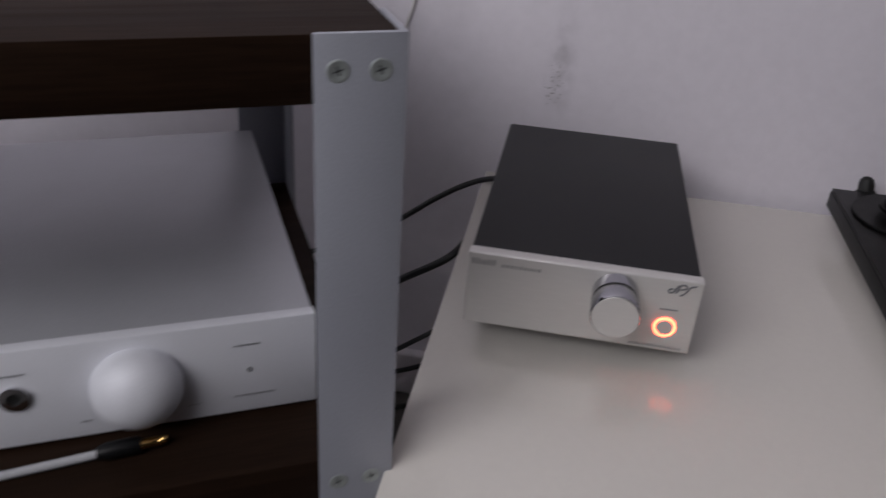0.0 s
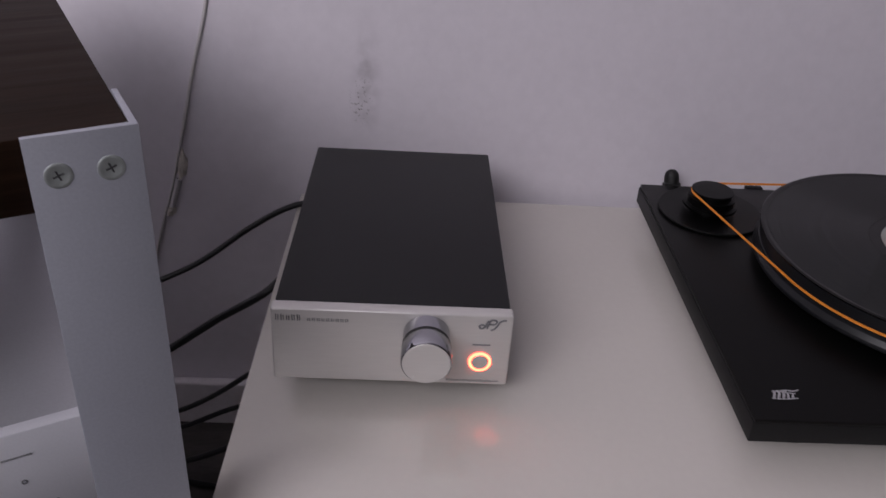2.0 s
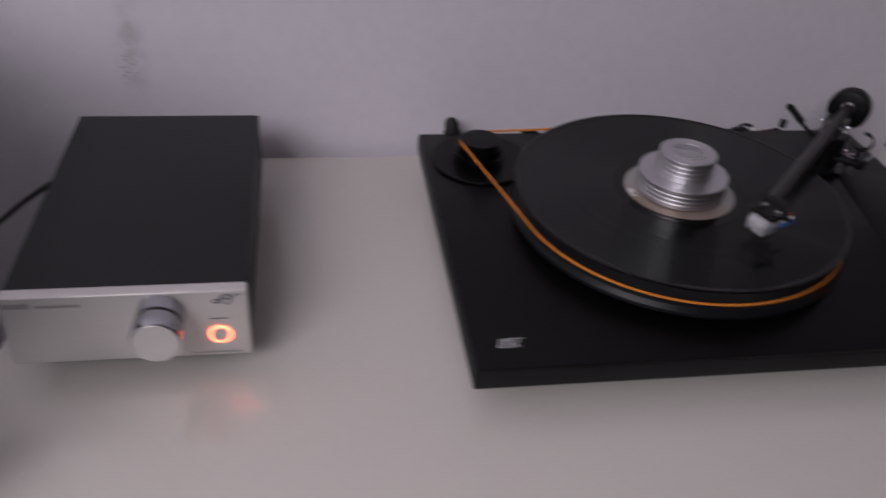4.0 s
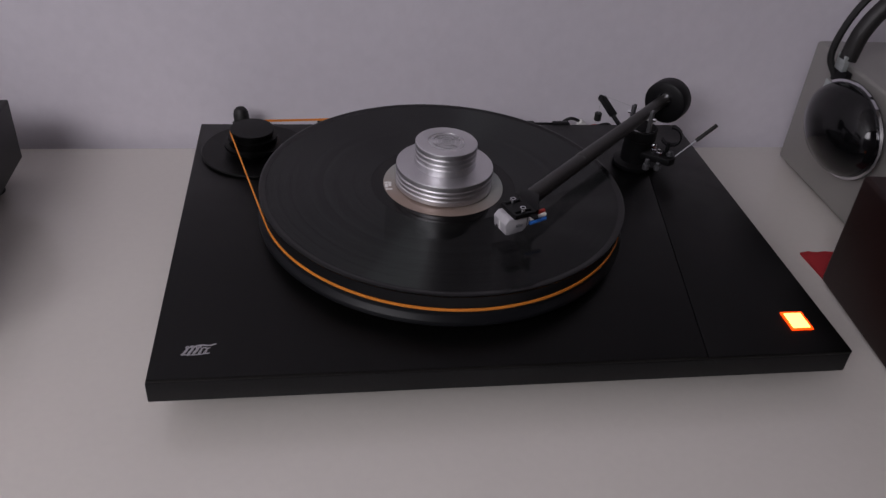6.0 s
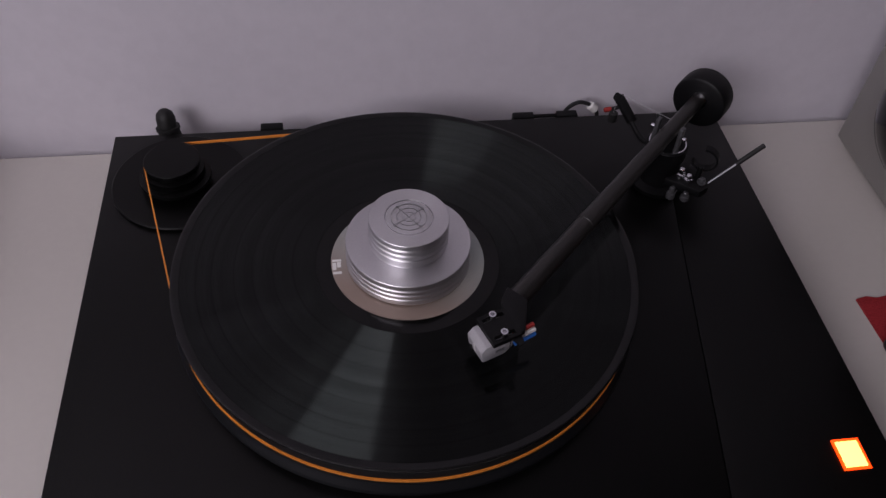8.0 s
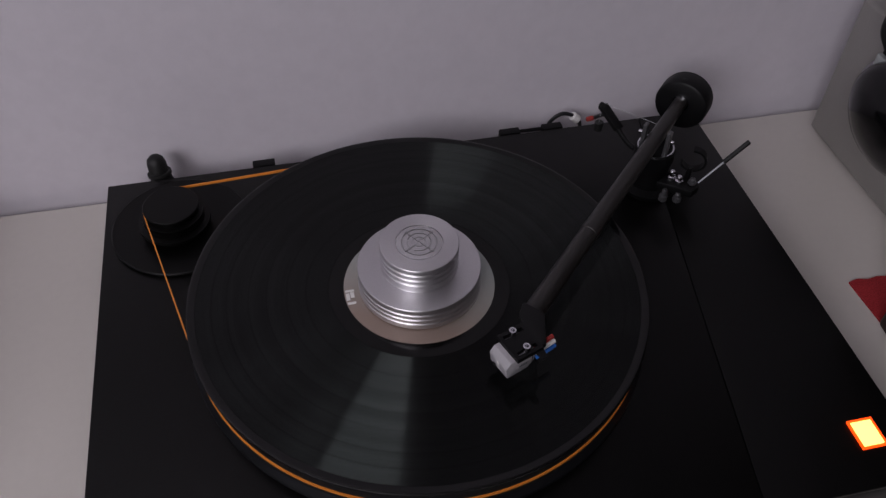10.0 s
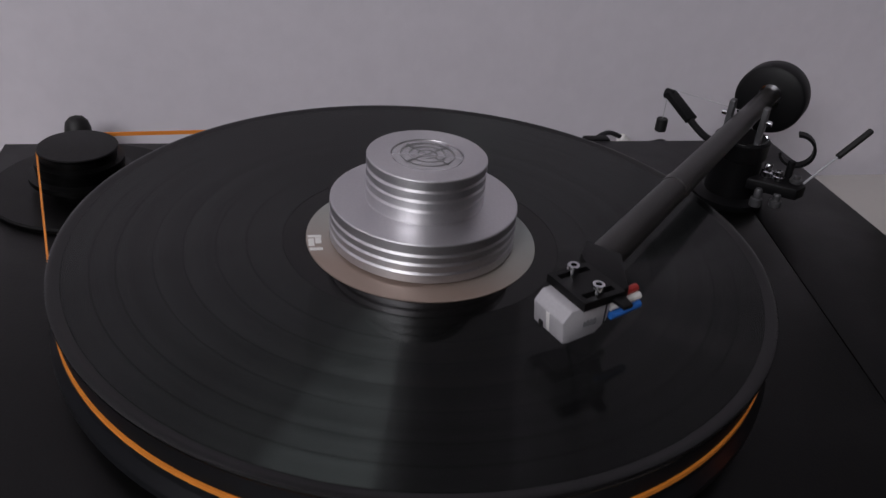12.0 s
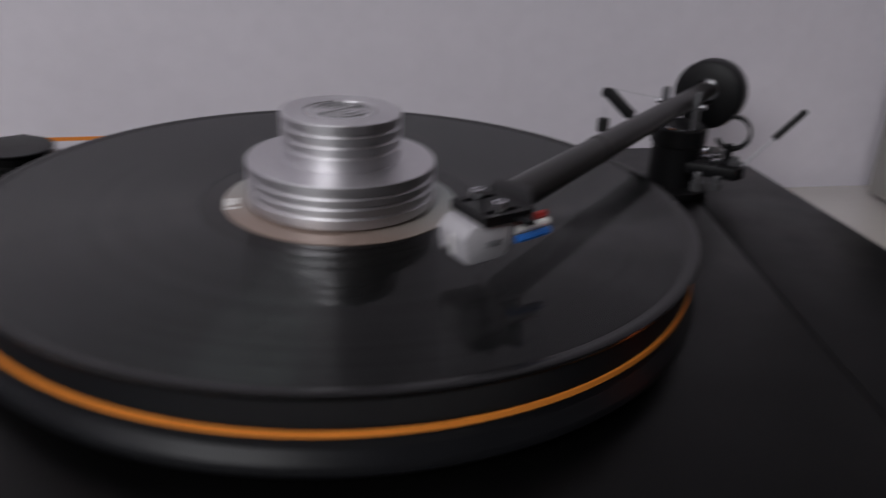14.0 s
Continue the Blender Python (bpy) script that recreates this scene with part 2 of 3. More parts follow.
LED_RING = glow("amber_ring_light", (1.0, 0.085, 0.04), 12.0)
LED_SQUARE = glow("orange_button_light", (1.0, 0.21, 0.05), 9.0)
LED_RIM = glow("orange_button_rim", (1.0, 0.055, 0.002), 2.4)


def label_material():
    """A record label of pale green-grey metallic paper, its copper sheen painted in on one side."""
    m = material("record_label_paper", (1, 1, 1), rough=0.38, metal=0.35, vary=0.06, scale=60)
    n, l = m.node_tree.nodes, m.node_tree.links
    b = n["Principled BSDF"]
    co = n.new("ShaderNodeTexCoord")
    sep = n.new("ShaderNodeSeparateXYZ")
    l.new(co.outputs["Object"], sep.inputs[0])
    ramp = n.new("ShaderNodeValToRGB")
    mr = n.new("ShaderNodeMapRange")
    mr.inputs[1].default_value, mr.inputs[2].default_value = -0.05, 0.05
    add = n.new("ShaderNodeMath")
    add.operation = "MULTIPLY_ADD"
    l.new(sep.outputs[0], add.inputs[0])
    add.inputs[1].default_value = 0.5
    l.new(sep.outputs[1], add.inputs[2])
    l.new(add.outputs[0], mr.inputs[0])
    l.new(mr.outputs[0], ramp.inputs[0])
    e = ramp.color_ramp.elements
    e[0].position, e[0].color = 0.1, (0.31, 0.238, 0.200, 1)
    e[1].position, e[1].color = 0.75, (0.34, 0.37, 0.352, 1)
    mid = e.new(0.4)
    mid.color = (0.34, 0.322, 0.295, 1)
    l.new(ramp.outputs[0], b.inputs["Base Color"])
    return m


LABEL = label_material()


# ---- shape helpers ----
def mesh_of(bm, name, mat, smooth=35):
    me = bpy.data.meshes.new(name)
    bmesh.ops.recalc_face_normals(bm, faces=bm.faces)
    bm.to_mesh(me)
    bm.free()
    me.materials.append(mat)
    if smooth:
        me.polygons.foreach_set("use_smooth", [True] * len(me.polygons))
        me.set_sharp_from_angle(angle=radians(smooth))
    return me


def part(name, bm, mat, parent=None, label="", at=None):
    ob = new(name, mesh_of(bm, name, mat))
    if parent is not None:
        ob.parent = parent
    if at is not None:
        ob.matrix_basis = at
    return tagged(ob, label)


def thing(name, label, category, at=None, group=""):
    ob = new(name)
    ob.empty_display_size = 0.05
    if at is not None:
        ob.matrix_basis = at
    return tagged(ob, label, category, group)


def again(ob, at):
    """One more piece on the same mesh, under the same parent."""
    o = ob.copy()
    scene.collection.objects.link(o)
    o.parent, o.matrix_basis = ob.parent, at
    return o


def box(x0, x1, y0, y1, z0, z1, bevel=0.001, seg=2, bm=None):
    bm = bm or bmesh.new()
    r = bmesh.ops.create_cube(bm, size=1.0)
    for v in r["verts"]:
        v.co = Vector((x0 + (v.co.x + 0.5) * (x1 - x0), y0 + (v.co.y + 0.5) * (y1 - y0), z0 + (v.co.z + 0.5) * (z1 - z0)))
    if bevel:
        edges = list({e for v in r["verts"] for e in v.link_edges})
        bmesh.ops.bevel(bm, geom=edges, offset=bevel, segments=seg, affect="EDGES", profile=0.5)
    return bm


def lathe(profile, seg=64, bm=None, m=None):
    """Turns (radius, height) pairs round the z axis."""
    bm = bm or bmesh.new()
    rows = []
    for r, z in profile:
        if r < 1e-6:
            rows.append([bm.verts.new((0, 0, z))])
        else:
            rows.append([bm.verts.new((r * math.cos(2 * math.pi * i / seg), r * math.sin(2 * math.pi * i / seg), z)) for i in range(seg)])
    for a, b in zip(rows, rows[1:]):
        for i in range(seg):
            j = (i + 1) % seg
            q = [a[i % len(a)], a[j % len(a)], b[j % len(b)], b[i % len(b)]]
            q = list(dict.fromkeys(q))
            if len(q) > 2:
                bm.faces.new(q)
    if m is not None:
        bmesh.ops.transform(bm, matrix=m, verts=[v for row in rows for v in row])
    return bm


def rod(r, length, bevel=0.0006, seg=32, bm=None, m=None):
    """A solid cylinder along +z from the origin with softened rims."""
    b = min(bevel, r * 0.45, length * 0.45)
    return lathe([(0, 0), (r - b, 0), (r, b), (r, length - b), (r - b, length), (0, length)], seg, bm, m)


def ring(r0, r1, z0, z1, seg=64, bm=None, m=None):
    return lathe([(r0, z0), (r1, z0), (r1, z1), (r0, z1), (r0, z0)], seg, bm, m)


def along(a, b):
    """The pose of something that stands on a and points to b with its z axis."""
    a, b = Vector(a), Vector(b)
    return Matrix.Translation(a) @ (b - a).to_track_quat("Z", "Y").to_matrix().to_4x4()


def smooth_path(points, n):
    """Catmull-Rom points through the given ones."""
    p = [Vector(q) for q in points]
    p = [p[0] * 2 - p[1]] + p + [p[-1] * 2 - p[-2]]
    out = []
    for i in range(1, len(p) - 2):
        for k in range(n):
            t = k / n
            out.append(0.5 * ((2 * p[i]) + (p[i + 1] - p[i - 1]) * t + (2 * p[i - 1] - 5 * p[i] + 4 * p[i + 1] - p[i + 2]) * t * t
                              + (3 * p[i] - p[i - 1] - 3 * p[i + 1] + p[i + 2]) * t ** 3))
    return out + [p[-2]]


def hose(points, r, n=8, seg=10, bm=None):
    """A round cable through the points."""
    bm = bm or bmesh.new()
    path = smooth_path(points, n)
    rows, side = [], None
    for i, c in enumerate(path):
        d = (path[min(i + 1, len(path) - 1)] - path[max(i - 1, 0)]).normalized()
        side = d.orthogonal().normalized() if side is None else (side - d * side.dot(d)).normalized()
        up = d.cross(side)
        rows.append([bm.verts.new(c + r * (math.cos(2 * math.pi * k / seg) * side + math.sin(2 * math.pi * k / seg) * up)) for k in range(seg)])
    for a, b in zip(rows, rows[1:]):
        for k in range(seg):
            bm.faces.new((a[k], a[(k + 1) % seg], b[(k + 1) % seg], b[k]))
    bm.faces.new(rows[0])
    bm.faces.new(rows[-1])
    return bm


def prism(outline, z0, z1, bevel=0.0, bm=None, m=None):
    bm = bm or bmesh.new()
    low = [bm.verts.new((x, y, z0)) for x, y in outline]
    high = [bm.verts.new((x, y, z1)) for x, y in outline]
    n = len(outline)
    faces = [bm.faces.new(low[::-1]), bm.faces.new(high)]
    for i in range(n):
        faces.append(bm.faces.new((low[i], low[(i + 1) % n], high[(i + 1) % n], high[i])))
    if bevel:
        edges = list({e for f in faces for e in f.edges})
        bmesh.ops.bevel(bm, geom=edges, offset=bevel, segments=2, affect="EDGES", profile=0.5)
    if m is not None:
        bmesh.ops.transform(bm, matrix=m, verts=bm.verts)
    return bm


def solid(name, x0, x1, y0, y1, z0, z1, mat, bevel=0.0):
    ob = new(name, mesh_of(box(x0, x1, y0, y1, z0, z1, bevel), name, mat, 0))
    ob["kind"] = "structure"
    return ob


# ---- the room ----
RX0, RX1, RY0, RZ = ROOM
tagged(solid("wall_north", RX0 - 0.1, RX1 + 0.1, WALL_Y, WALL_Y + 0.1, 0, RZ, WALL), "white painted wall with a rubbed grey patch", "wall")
tagged(solid("wall_west", RX0 - 0.1, RX0, RY0 - 0.1, WALL_Y, 0, RZ, WEST_FILL), "unseen side wall, white to bounce fill light", "wall")
tagged(solid("wall_east", RX1, RX1 + 0.1, RY0 - 0.1, WALL_Y, 0, RZ, EAST_DARK), "unseen side wall, dark brown to keep reflections dark", "wall")
bm = bmesh.new()
for x0, x1, z0, z1 in ((RX0, WIN[0], 0, RZ), (WIN[1], RX1, 0, RZ), (WIN[0], WIN[1], 0, WIN[2]), (WIN[0], WIN[1], WIN[3], RZ)):
    box(x0, x1, RY0 - 0.1, RY0, z0, z1, 0, bm=bm)
tagged(part("wall_south", bm, ROOM_PAINT), "grey painted wall with a window opening", "wall", kind="structure")
tagged(solid("floor", RX0 - 0.1, RX1 + 0.1, RY0 - 0.1, WALL_Y + 0.1, -0.1, 0, FLOOR), "dark grey-brown floor in deep shade", "floor")
tagged(solid("ceiling", RX0 - 0.1, RX1 + 0.1, RY0 - 0.1, WALL_Y + 0.1, RZ, RZ + 0.1, CEILING), "plain grey ceiling", "ceiling")
tagged(solid("baseboard", RX0, RX1, WALL_Y - 0.014, WALL_Y, 0, 0.066, TRIM, 0.003), "low painted baseboard along the wall", "baseboard")
window = thing("window_1", "white framed window in the wall behind", "window")
window["kind"] = "structure"
bm = bmesh.new()
for x0, x1, z0, z1 in ((WIN[0], WIN[0] + 0.05, WIN[2], WIN[3]), (WIN[1] - 0.05, WIN[1], WIN[2], WIN[3]),
                       (WIN[0] + 0.05, WIN[1] - 0.05, WIN[2], WIN[2] + 0.05), (WIN[0] + 0.05, WIN[1] - 0.05, WIN[3] - 0.05, WIN[3])):
    box(x0, x1, RY0 - 0.07, RY0 - 0.03, z0, z1, 0.003, bm=bm)
part("window_frame", bm, TRIM, window)

# ---- white bench ----
bench = thing("bench", "low white smooth bench with a satin top", "bench", pose(0, 0, 0))
part("top_board", box(-0.36, 1.44, -0.15, 0.3925, T - 0.018, T, 0.0012), BENCH, bench)
part("side_panel", box(-0.345, -0.327, -0.14, 0.375, 0.0, T - 0.018, 0.001), BENCH, bench)
part("side_panel", box(1.407, 1.425, -0.14, 0.375, 0.0, T - 0.018, 0.001), BENCH, bench)
part("bottom_board", box(-0.327, 1.407, -0.14, 0.375, 0.06, 0.078, 0.001), BENCH, bench)

# ---- phono amplifier on the bench ----
AX0, AX1, AY0, AY1 = -0.335, -0.163, 0.056, 0.337
phono = thing("phono_amplifier", "small phono amplifier, charcoal cover and silver front, on the bench", "amplifier", pose(AX0, AY0, T))
W, D, H0, H1 = AX1 - AX0, AY1 - AY0, 0.0200, 0.0825
part("cover", box(0.0015, W - 0.0015, 0.011, D, H0 + 0.001, H1 - 0.0015, 0.0012), COVER, phono, "charcoal powder-coated cover")
front = part("front_panel", box(0, W, 0, 0.0108, H0, H1, 0.0016, 3), PANEL, phono, "brushed silver front panel")
for fx in (0.022, W - 0.022):
    for fy in (0.055, D - 0.03):
        part("foot", rod(0.009, H0 + 0.0008, 0.001, 20), RUBBER, phono, at=pose(fx, fy, 0))
turn = pose(0, 0, 0, 90, 0, 0)       # z axis towards the front
knob = part("volume_knob", lathe([(0, 0), (0.0163, 0), (0.0168, 0.0006), (0.0168, 0.0136), (0.0162, 0.0140), (0.0162, 0.0166), (0.0172, 0.0170),
                                  (0.0176, 0.0176), (0.0176, 0.0328), (0.0169, 0.0338), (0, 0.0338)], 56), KNOB_CHROME, phono, "polished chrome knob",
            pose(0.1105, -0.0002, 0.0648) @ turn)
part("groove_ring", ring(0.0160, 0.0172, 0.0139, 0.0167, 56), DARK, knob)
part("index_mark", rod(0.0008, 0.0006, 0.0001, 10), WHITE, knob, at=pose(-0.0085, -0.0112, 0.0339))
part("knob_face", rod(0.0166, 0.0005, 0.0002, 56), PANEL, knob, at=pose(0, 0, 0.03375))
button = part("power_button", rod(0.0062, 0.0012, 0.0004, 40), PANEL, phono, at=pose(0.1505, -0.0002, 0.0415) @ turn)
part("light_ring", ring(0.0065, 0.0083, 0, 0.0004), LED_RING, phono, "glowing amber ring", pose(0.1505, -0.0002, 0.0415) @ turn)


def bars(name, parent, mat, m, rows):
    """Unreadable print as plain raised bars: x0, x1, z0, z1 on a plane that looks to -y."""
    bm = bmesh.new()
    for x0, x1, z0, z1 in rows:
        box(x0, x1, -0.0003, 0.0001, z0, z1, 0, bm=bm)
    return part(name, bm, mat, parent, at=m)


rnd = random.Random(4)


def word(x0, x1, z0, z1, n, rnd=rnd):
    out, step = [], (x1 - x0) / n
    for i in range(n):
        a = x0 + i * step
        out += [(a, a + step * 0.20, z0, z1 - (z1 - z0) * rnd.uniform(0, 0.3)), (a + step * 0.42, a + step * rnd.uniform(0.56, 0.66), z0, z1 - (z1 - z0) * rnd.uniform(0, 0.4))]
    return out


bars("maker_print", phono, INK, pose(0, -0.0002, 0), word(0.0035, 0.0225, 0.0728, 0.0780, 5) + word(0.026, 0.056, 0.0727, 0.0758, 9))
bars("fine_print", phono, INK, pose(0, -0.0002, 0), word(0.127, 0.166, 0.0230, 0.0248, 16))
bars("button_print", phono, INK, pose(0, -0.0002, 0), [(0.1440, 0.1570, 0.0565, 0.0573)])
emblem = bmesh.new()
for pts in (((0.1540, 0.0785), (0.1530, 0.0755), (0.1512, 0.0722), (0.1490, 0.0715), (0.1478, 0.0732), (0.1496, 0.0748), (0.1520, 0.0738)),
            ((0.1532, 0.0716), (0.1546, 0.0750), (0.1558, 0.0786), (0.1592, 0.0787), (0.1602, 0.0768), (0.1580, 0.0753), (0.1552, 0.0751)),
            ((0.1562, 0.0702), (0.1585, 0.0712), (0.1608, 0.0745), (0.1628, 0.0780), (0.1668, 0.0792))):
    hose([(x, -0.0002, z) for x, z in pts], 0.00070, 5, 6, emblem)
part("emblem", emblem, INK, phono)

# ---- turntable ----
TT = pose(0, 0, T)
table = thing("turntable", "black belt-drive turntable with orange belt, standing on the bench", "turntable", TT)
ZB, ZP = 0.024, 0.044           # underside and top of the plinth above the bench
CX, CY, ZREC = 0.2175, 0.1815, 0.081    # spindle, top of the record
part("plinth_base", box(0, 0.5, 0, 0.362, ZB, ZP - 0.003, 0.0012), EDGE, table)
seam = lambda y: 0.3875 + y * 0.173
g = 0.00025
part("top_plate", prism([(0.0012, 0.0005), (seam(0) - g, 0.0005), (seam(0.362) - g, 0.3615), (0.0012, 0.3615)], ZP - 0.0031, ZP, 0.0004), PLINTH, table)
part("arm_plate", prism([(seam(0) + g, 0), (0.5, 0), (0.5, 0.362), (seam(0.362) + g, 0.362)], ZP - 0.0031, ZP, 0.0007), PLINTH, table)
foot = part("foot", lathe([(0, 0), (0.024, 0), (0.0255, 0.0015), (0.0255, 0.010), (0.020, 0.013), (0.020, ZB + 0.001), (0, ZB + 0.001)], 32), RUBBER, table, at=pose(0.05, 0.05, 0))
for fx, fy in ((0.45, 0.05), (0.05, 0.312), (0.45, 0.312)):
    again(foot, pose(fx, fy, 0))

# platter with a belt groove, motor and pulley
BZ = 0.0675                     # height of the belt
BR = 0.1486
part("platter", lathe([(0, ZP + 0.0005), (0.02, ZP + 0.0005), (0.02, ZP + 0.008), (0.136, ZP + 0.008), (0.1470, ZP + 0.0085), (0.1508, ZP + 0.0098), (0.1520, ZP + 0.0112),
                       (0.1520, ZP + 0.0138), (0.1517, ZP + 0.0146), (0.1492, ZP + 0.0180), (0.1490, ZP + 0.0186), (0.1490, BZ - 0.0022), (BR - 0.0005, BZ - 0.0018), (BR - 0.0005, BZ + 0.0018), (0.1490, BZ + 0.0022),
                       (0.1490, ZREC - 0.0026), (0.1480, ZREC - 0.0019), (0, ZREC - 0.0019)], 160), PLATTER, table, at=pose(CX, CY, 0))
part("spindle", rod(0.0036, 0.004, 0.001, 20), CHROME, table, at=pose(CX, CY, ZREC - 0.0022))
PX, PY, PR = 0.0550, 0.3015, 0.0194
motor = part("motor_plate", lathe([(0, ZP), (0.0500, ZP), (0.0510, ZP + 0.0008), (0.0510, ZP + 0.0022), (0.0500, ZP + 0.003), (0, ZP + 0.003)], 72), PLINTH, table, at=pose(0.0578, 0.3040, 0))
part("pulley", lathe([(0, ZP + 0.0031), (0.0165, ZP + 0.0031), (0.0165, 0.0530), (0.0262, 0.0536), (0.0262, 0.0562), (0.0222, 0.0568), (0.0222, 0.0600), (0.0226, 0.0606),
                      (0.0226, 0.0640), (0.0190, 0.0646), (0.0190, 0.0686), (0.0200, 0.0690), (0.0202, 0.0693), (0.0202, 0.0699), (0.0196, 0.0704), (0.006, 0.0706), (0, 0.0706)], 64),
     PLINTH, table, "black stepped motor pulley", pose(PX, PY, 0))


def belt_mesh():
    d = Vector((CX - PX, CY - PY))
    phi, gap = math.atan2(d.y, d.x), d.length
    a = math.acos((BR - PR) / gap)
    pts = []
    n = 120
    # round the platter on the side away from the motor, then round the pulley
    s0, s1 = phi + math.pi + a, phi + 3 * math.pi - a
    for i in range(n + 1):
        t = s0 + (s1 - s0) * i / n
        pts.append((CX + BR * math.cos(t), CY + BR * math.sin(t), math.cos(t), math.sin(t)))
    for i in range(25):
        t = phi + math.pi - a + 2 * a * i / 24
        pts.append((PX + PR * math.cos(t), PY + PR * math.sin(t), math.cos(t), math.sin(t)))
    bm = bmesh.new()
    rows = []
    for x, y, nx, ny in pts:
        rows.append([bm.verts.new((x + nx * o, y + ny * o, BZ + z)) for o, z in ((0, -0.0010), (0.0009, -0.0010), (0.0009, 0.0010), (0, 0.0010))])
    for i in range(len(rows)):
        p, q = rows[i], rows[(i + 1) % len(rows)]
        for k in range(4):
            bm.faces.new((p[k], p[(k + 1) % 4], q[(k + 1) % 4], q[k]))
    return bm


part("drive_belt", belt_mesh(), BELT, table, "bright orange rubber belt")

# rear fittings
part("strain_relief", lathe([(0, -0.022), (0.013, -0.022), (0.0135, -0.006), (0.0125, -0.004), (0.0105, 0.004), (0.0105, 0.0055), (0.0118, 0.006), (0.0118, 0.0085),
                             (0.0095, 0.0090), (0.0095, 0.0160), (0.0080, 0.0205), (0.0045, 0.0232), (0, 0.024)], 32), RUBBER, table, "ribbed black cable boot",
     pose(0.040, 0.3760, 0.0305, -14, -5, 0) @ Matrix.Diagonal((0.82, 0.82, 1.0, 1)))
for hx, hw in ((0.124, 0.009), (0.334, 0.009), (0.372, 0.009)):
    part("hinge", box(hx - hw, hx + hw, 0.3621, 0.3700, 0.030, 0.0446, 0.001), MATTE, table)
part("hinge_pin", rod(0.0016, 0.036, 0.0003, 12), MATTE, table, at=along((0.338, 0.366, 0.0425), (0.378, 0.366, 0.0425)))

# lit button and maker's mark on the plinth
button = part("power_button", box(0.4660, 0.4800, 0.0262, 0.0430, ZP - 0.001, ZP + 0.0018, 0.0006), LED_SQUARE, table, "glowing orange square button")
bm = bmesh.new()
for x0, x1, y0, y1 in ((0.4643, 0.4659, 0.0245, 0.0447), (0.4801, 0.4817, 0.0245, 0.0447), (0.4659, 0.4801, 0.0245, 0.0261), (0.4659, 0.4801, 0.0431, 0.0447)):
    box(x0, x1, y0, y1, ZP + 0.0001, ZP + 0.0014, 0.0003, bm=bm)
part("button_rim", bm, LED_RIM, button)
bm = bmesh.new()


def script(x0, x1, y, h, loops):
    """A slanted looping pen stroke on the plinth."""
    out = []
    for i in range(loops * 8 + 1):
        a = 2 * math.pi * i / 8
        yy = y + h * math.cos(a) * (1 + 0.25 * math.sin(i * 1.7))
        out.append((x0 + (x1 - x0) * i / (loops * 8) + 0.0013 * math.sin(a) + (yy - y) * 0.35, yy, ZP + 0.0002))
    return out


hose(script(0.0215, 0.0385, 0.0265, 0.0035, 5), 0.00042, 3, 5, bm)
hose(script(0.0225, 0.0330, 0.0285, 0.0028, 3), 0.00040, 3, 5, bm)
hose([(0.0275, 0.0305, ZP + 0.0002), (0.0330, 0.0322, ZP + 0.0002), (0.0385, 0.0315, ZP + 0.0002), (0.0430, 0.0330, ZP + 0.0002)], 0.0005, 4, 5, bm)
hose([(0.0205, 0.0232, ZP + 0.0002), (0.0300, 0.0226, ZP + 0.0002), (0.0395, 0.0240, ZP + 0.0002)], 0.0004, 4, 5, bm)
part("makers_mark", bm, GREY_BODY, table, "small silver scribbled mark")

# tonearm
AZ = 0.101                                  # axis of the arm tube above the bench
HEAD = Vector((0.2765, 0.1265, AZ - 0.001))          # where the tube meets the headshell
CW = Vector((0.4555, 0.3115, AZ - 0.004))
AXIS = (CW - HEAD).normalized()
PIV = HEAD.lerp(CW, 0.80)
AL = (CW - HEAD).length + 0.006
arm = part("arm_tube", lathe([(0, -0.004), (0.0058, -0.004), (0.0066, -0.003), (0.0066, 0.02), (0.0058, AL * 0.75), (0.0054, AL - 0.001), (0, AL)], 32), CARBON, table, "matte black straight arm tube", along(HEAD, CW))
part("counterweight", lathe([(0, 0), (0.0055, 0), (0.0062, 0.001), (0.0190, 0.001), (0.0208, 0.0022), (0.0213, 0.0035), (0.0213, 0.0165), (0.0206, 0.0180), (0.0206, 0.0200),
                             (0.0190, 0.0212), (0.010, 0.0212), (0, 0.0212)], 64), MATTE, table, "large round black counterweight", along(CW - Vector((0, 0, 0.004)), CW - Vector((0, 0, 0.004)) + AXIS))
part("weight_collar", ring(0.0056, 0.0068, -0.0012, 0.001, 32), CHROME, table, at=along(CW, CW + AXIS))
part("arm_collar", lathe([(0.0060, 0), (0.0067, 0.0005), (0.0067, 0.008), (0.0060, 0.0085)], 28), CARBON, table, at=along(HEAD + AXIS * 0.082, PIV))

# headshell turned by its offset angle; local x runs forwards from the pivot, z up
shell_m = Matrix.Translation((0.2615, 0.1035, 0)) @ pose(0, 0, 0, 0, 0, 201.0)
SH = 0.1035
bm = bmesh.new()
for x0, x1, y0, y1 in ((0.0062, 0.0085, -0.0105, 0.0105), (-0.0100, -0.0075, -0.0105, 0.0105), (-0.0075, 0.0062, -0.0105, -0.0081), (-0.0075, 0.0062, -0.0055, 0.0055), (-0.0075, 0.0062, 0.0081, 0.0105)):
    box(x0, x1, y0, y1, SH, SH + 0.0034, 0, bm=bm)
bmesh.ops.remove_doubles(bm, verts=bm.verts, dist=1e-6)
shell = part("headshell", bm, MATTE, table, "slotted black headshell", shell_m)
part("neck", prism([(-0.0096, -0.0104), (-0.0096, 0.0092), (-0.0130, 0.0092), (-0.0262, -0.0095), (-0.0206, -0.0232), (-0.0125, -0.0168)], SH - 0.0010, SH + 0.0032, 0.0006), MATTE, shell)
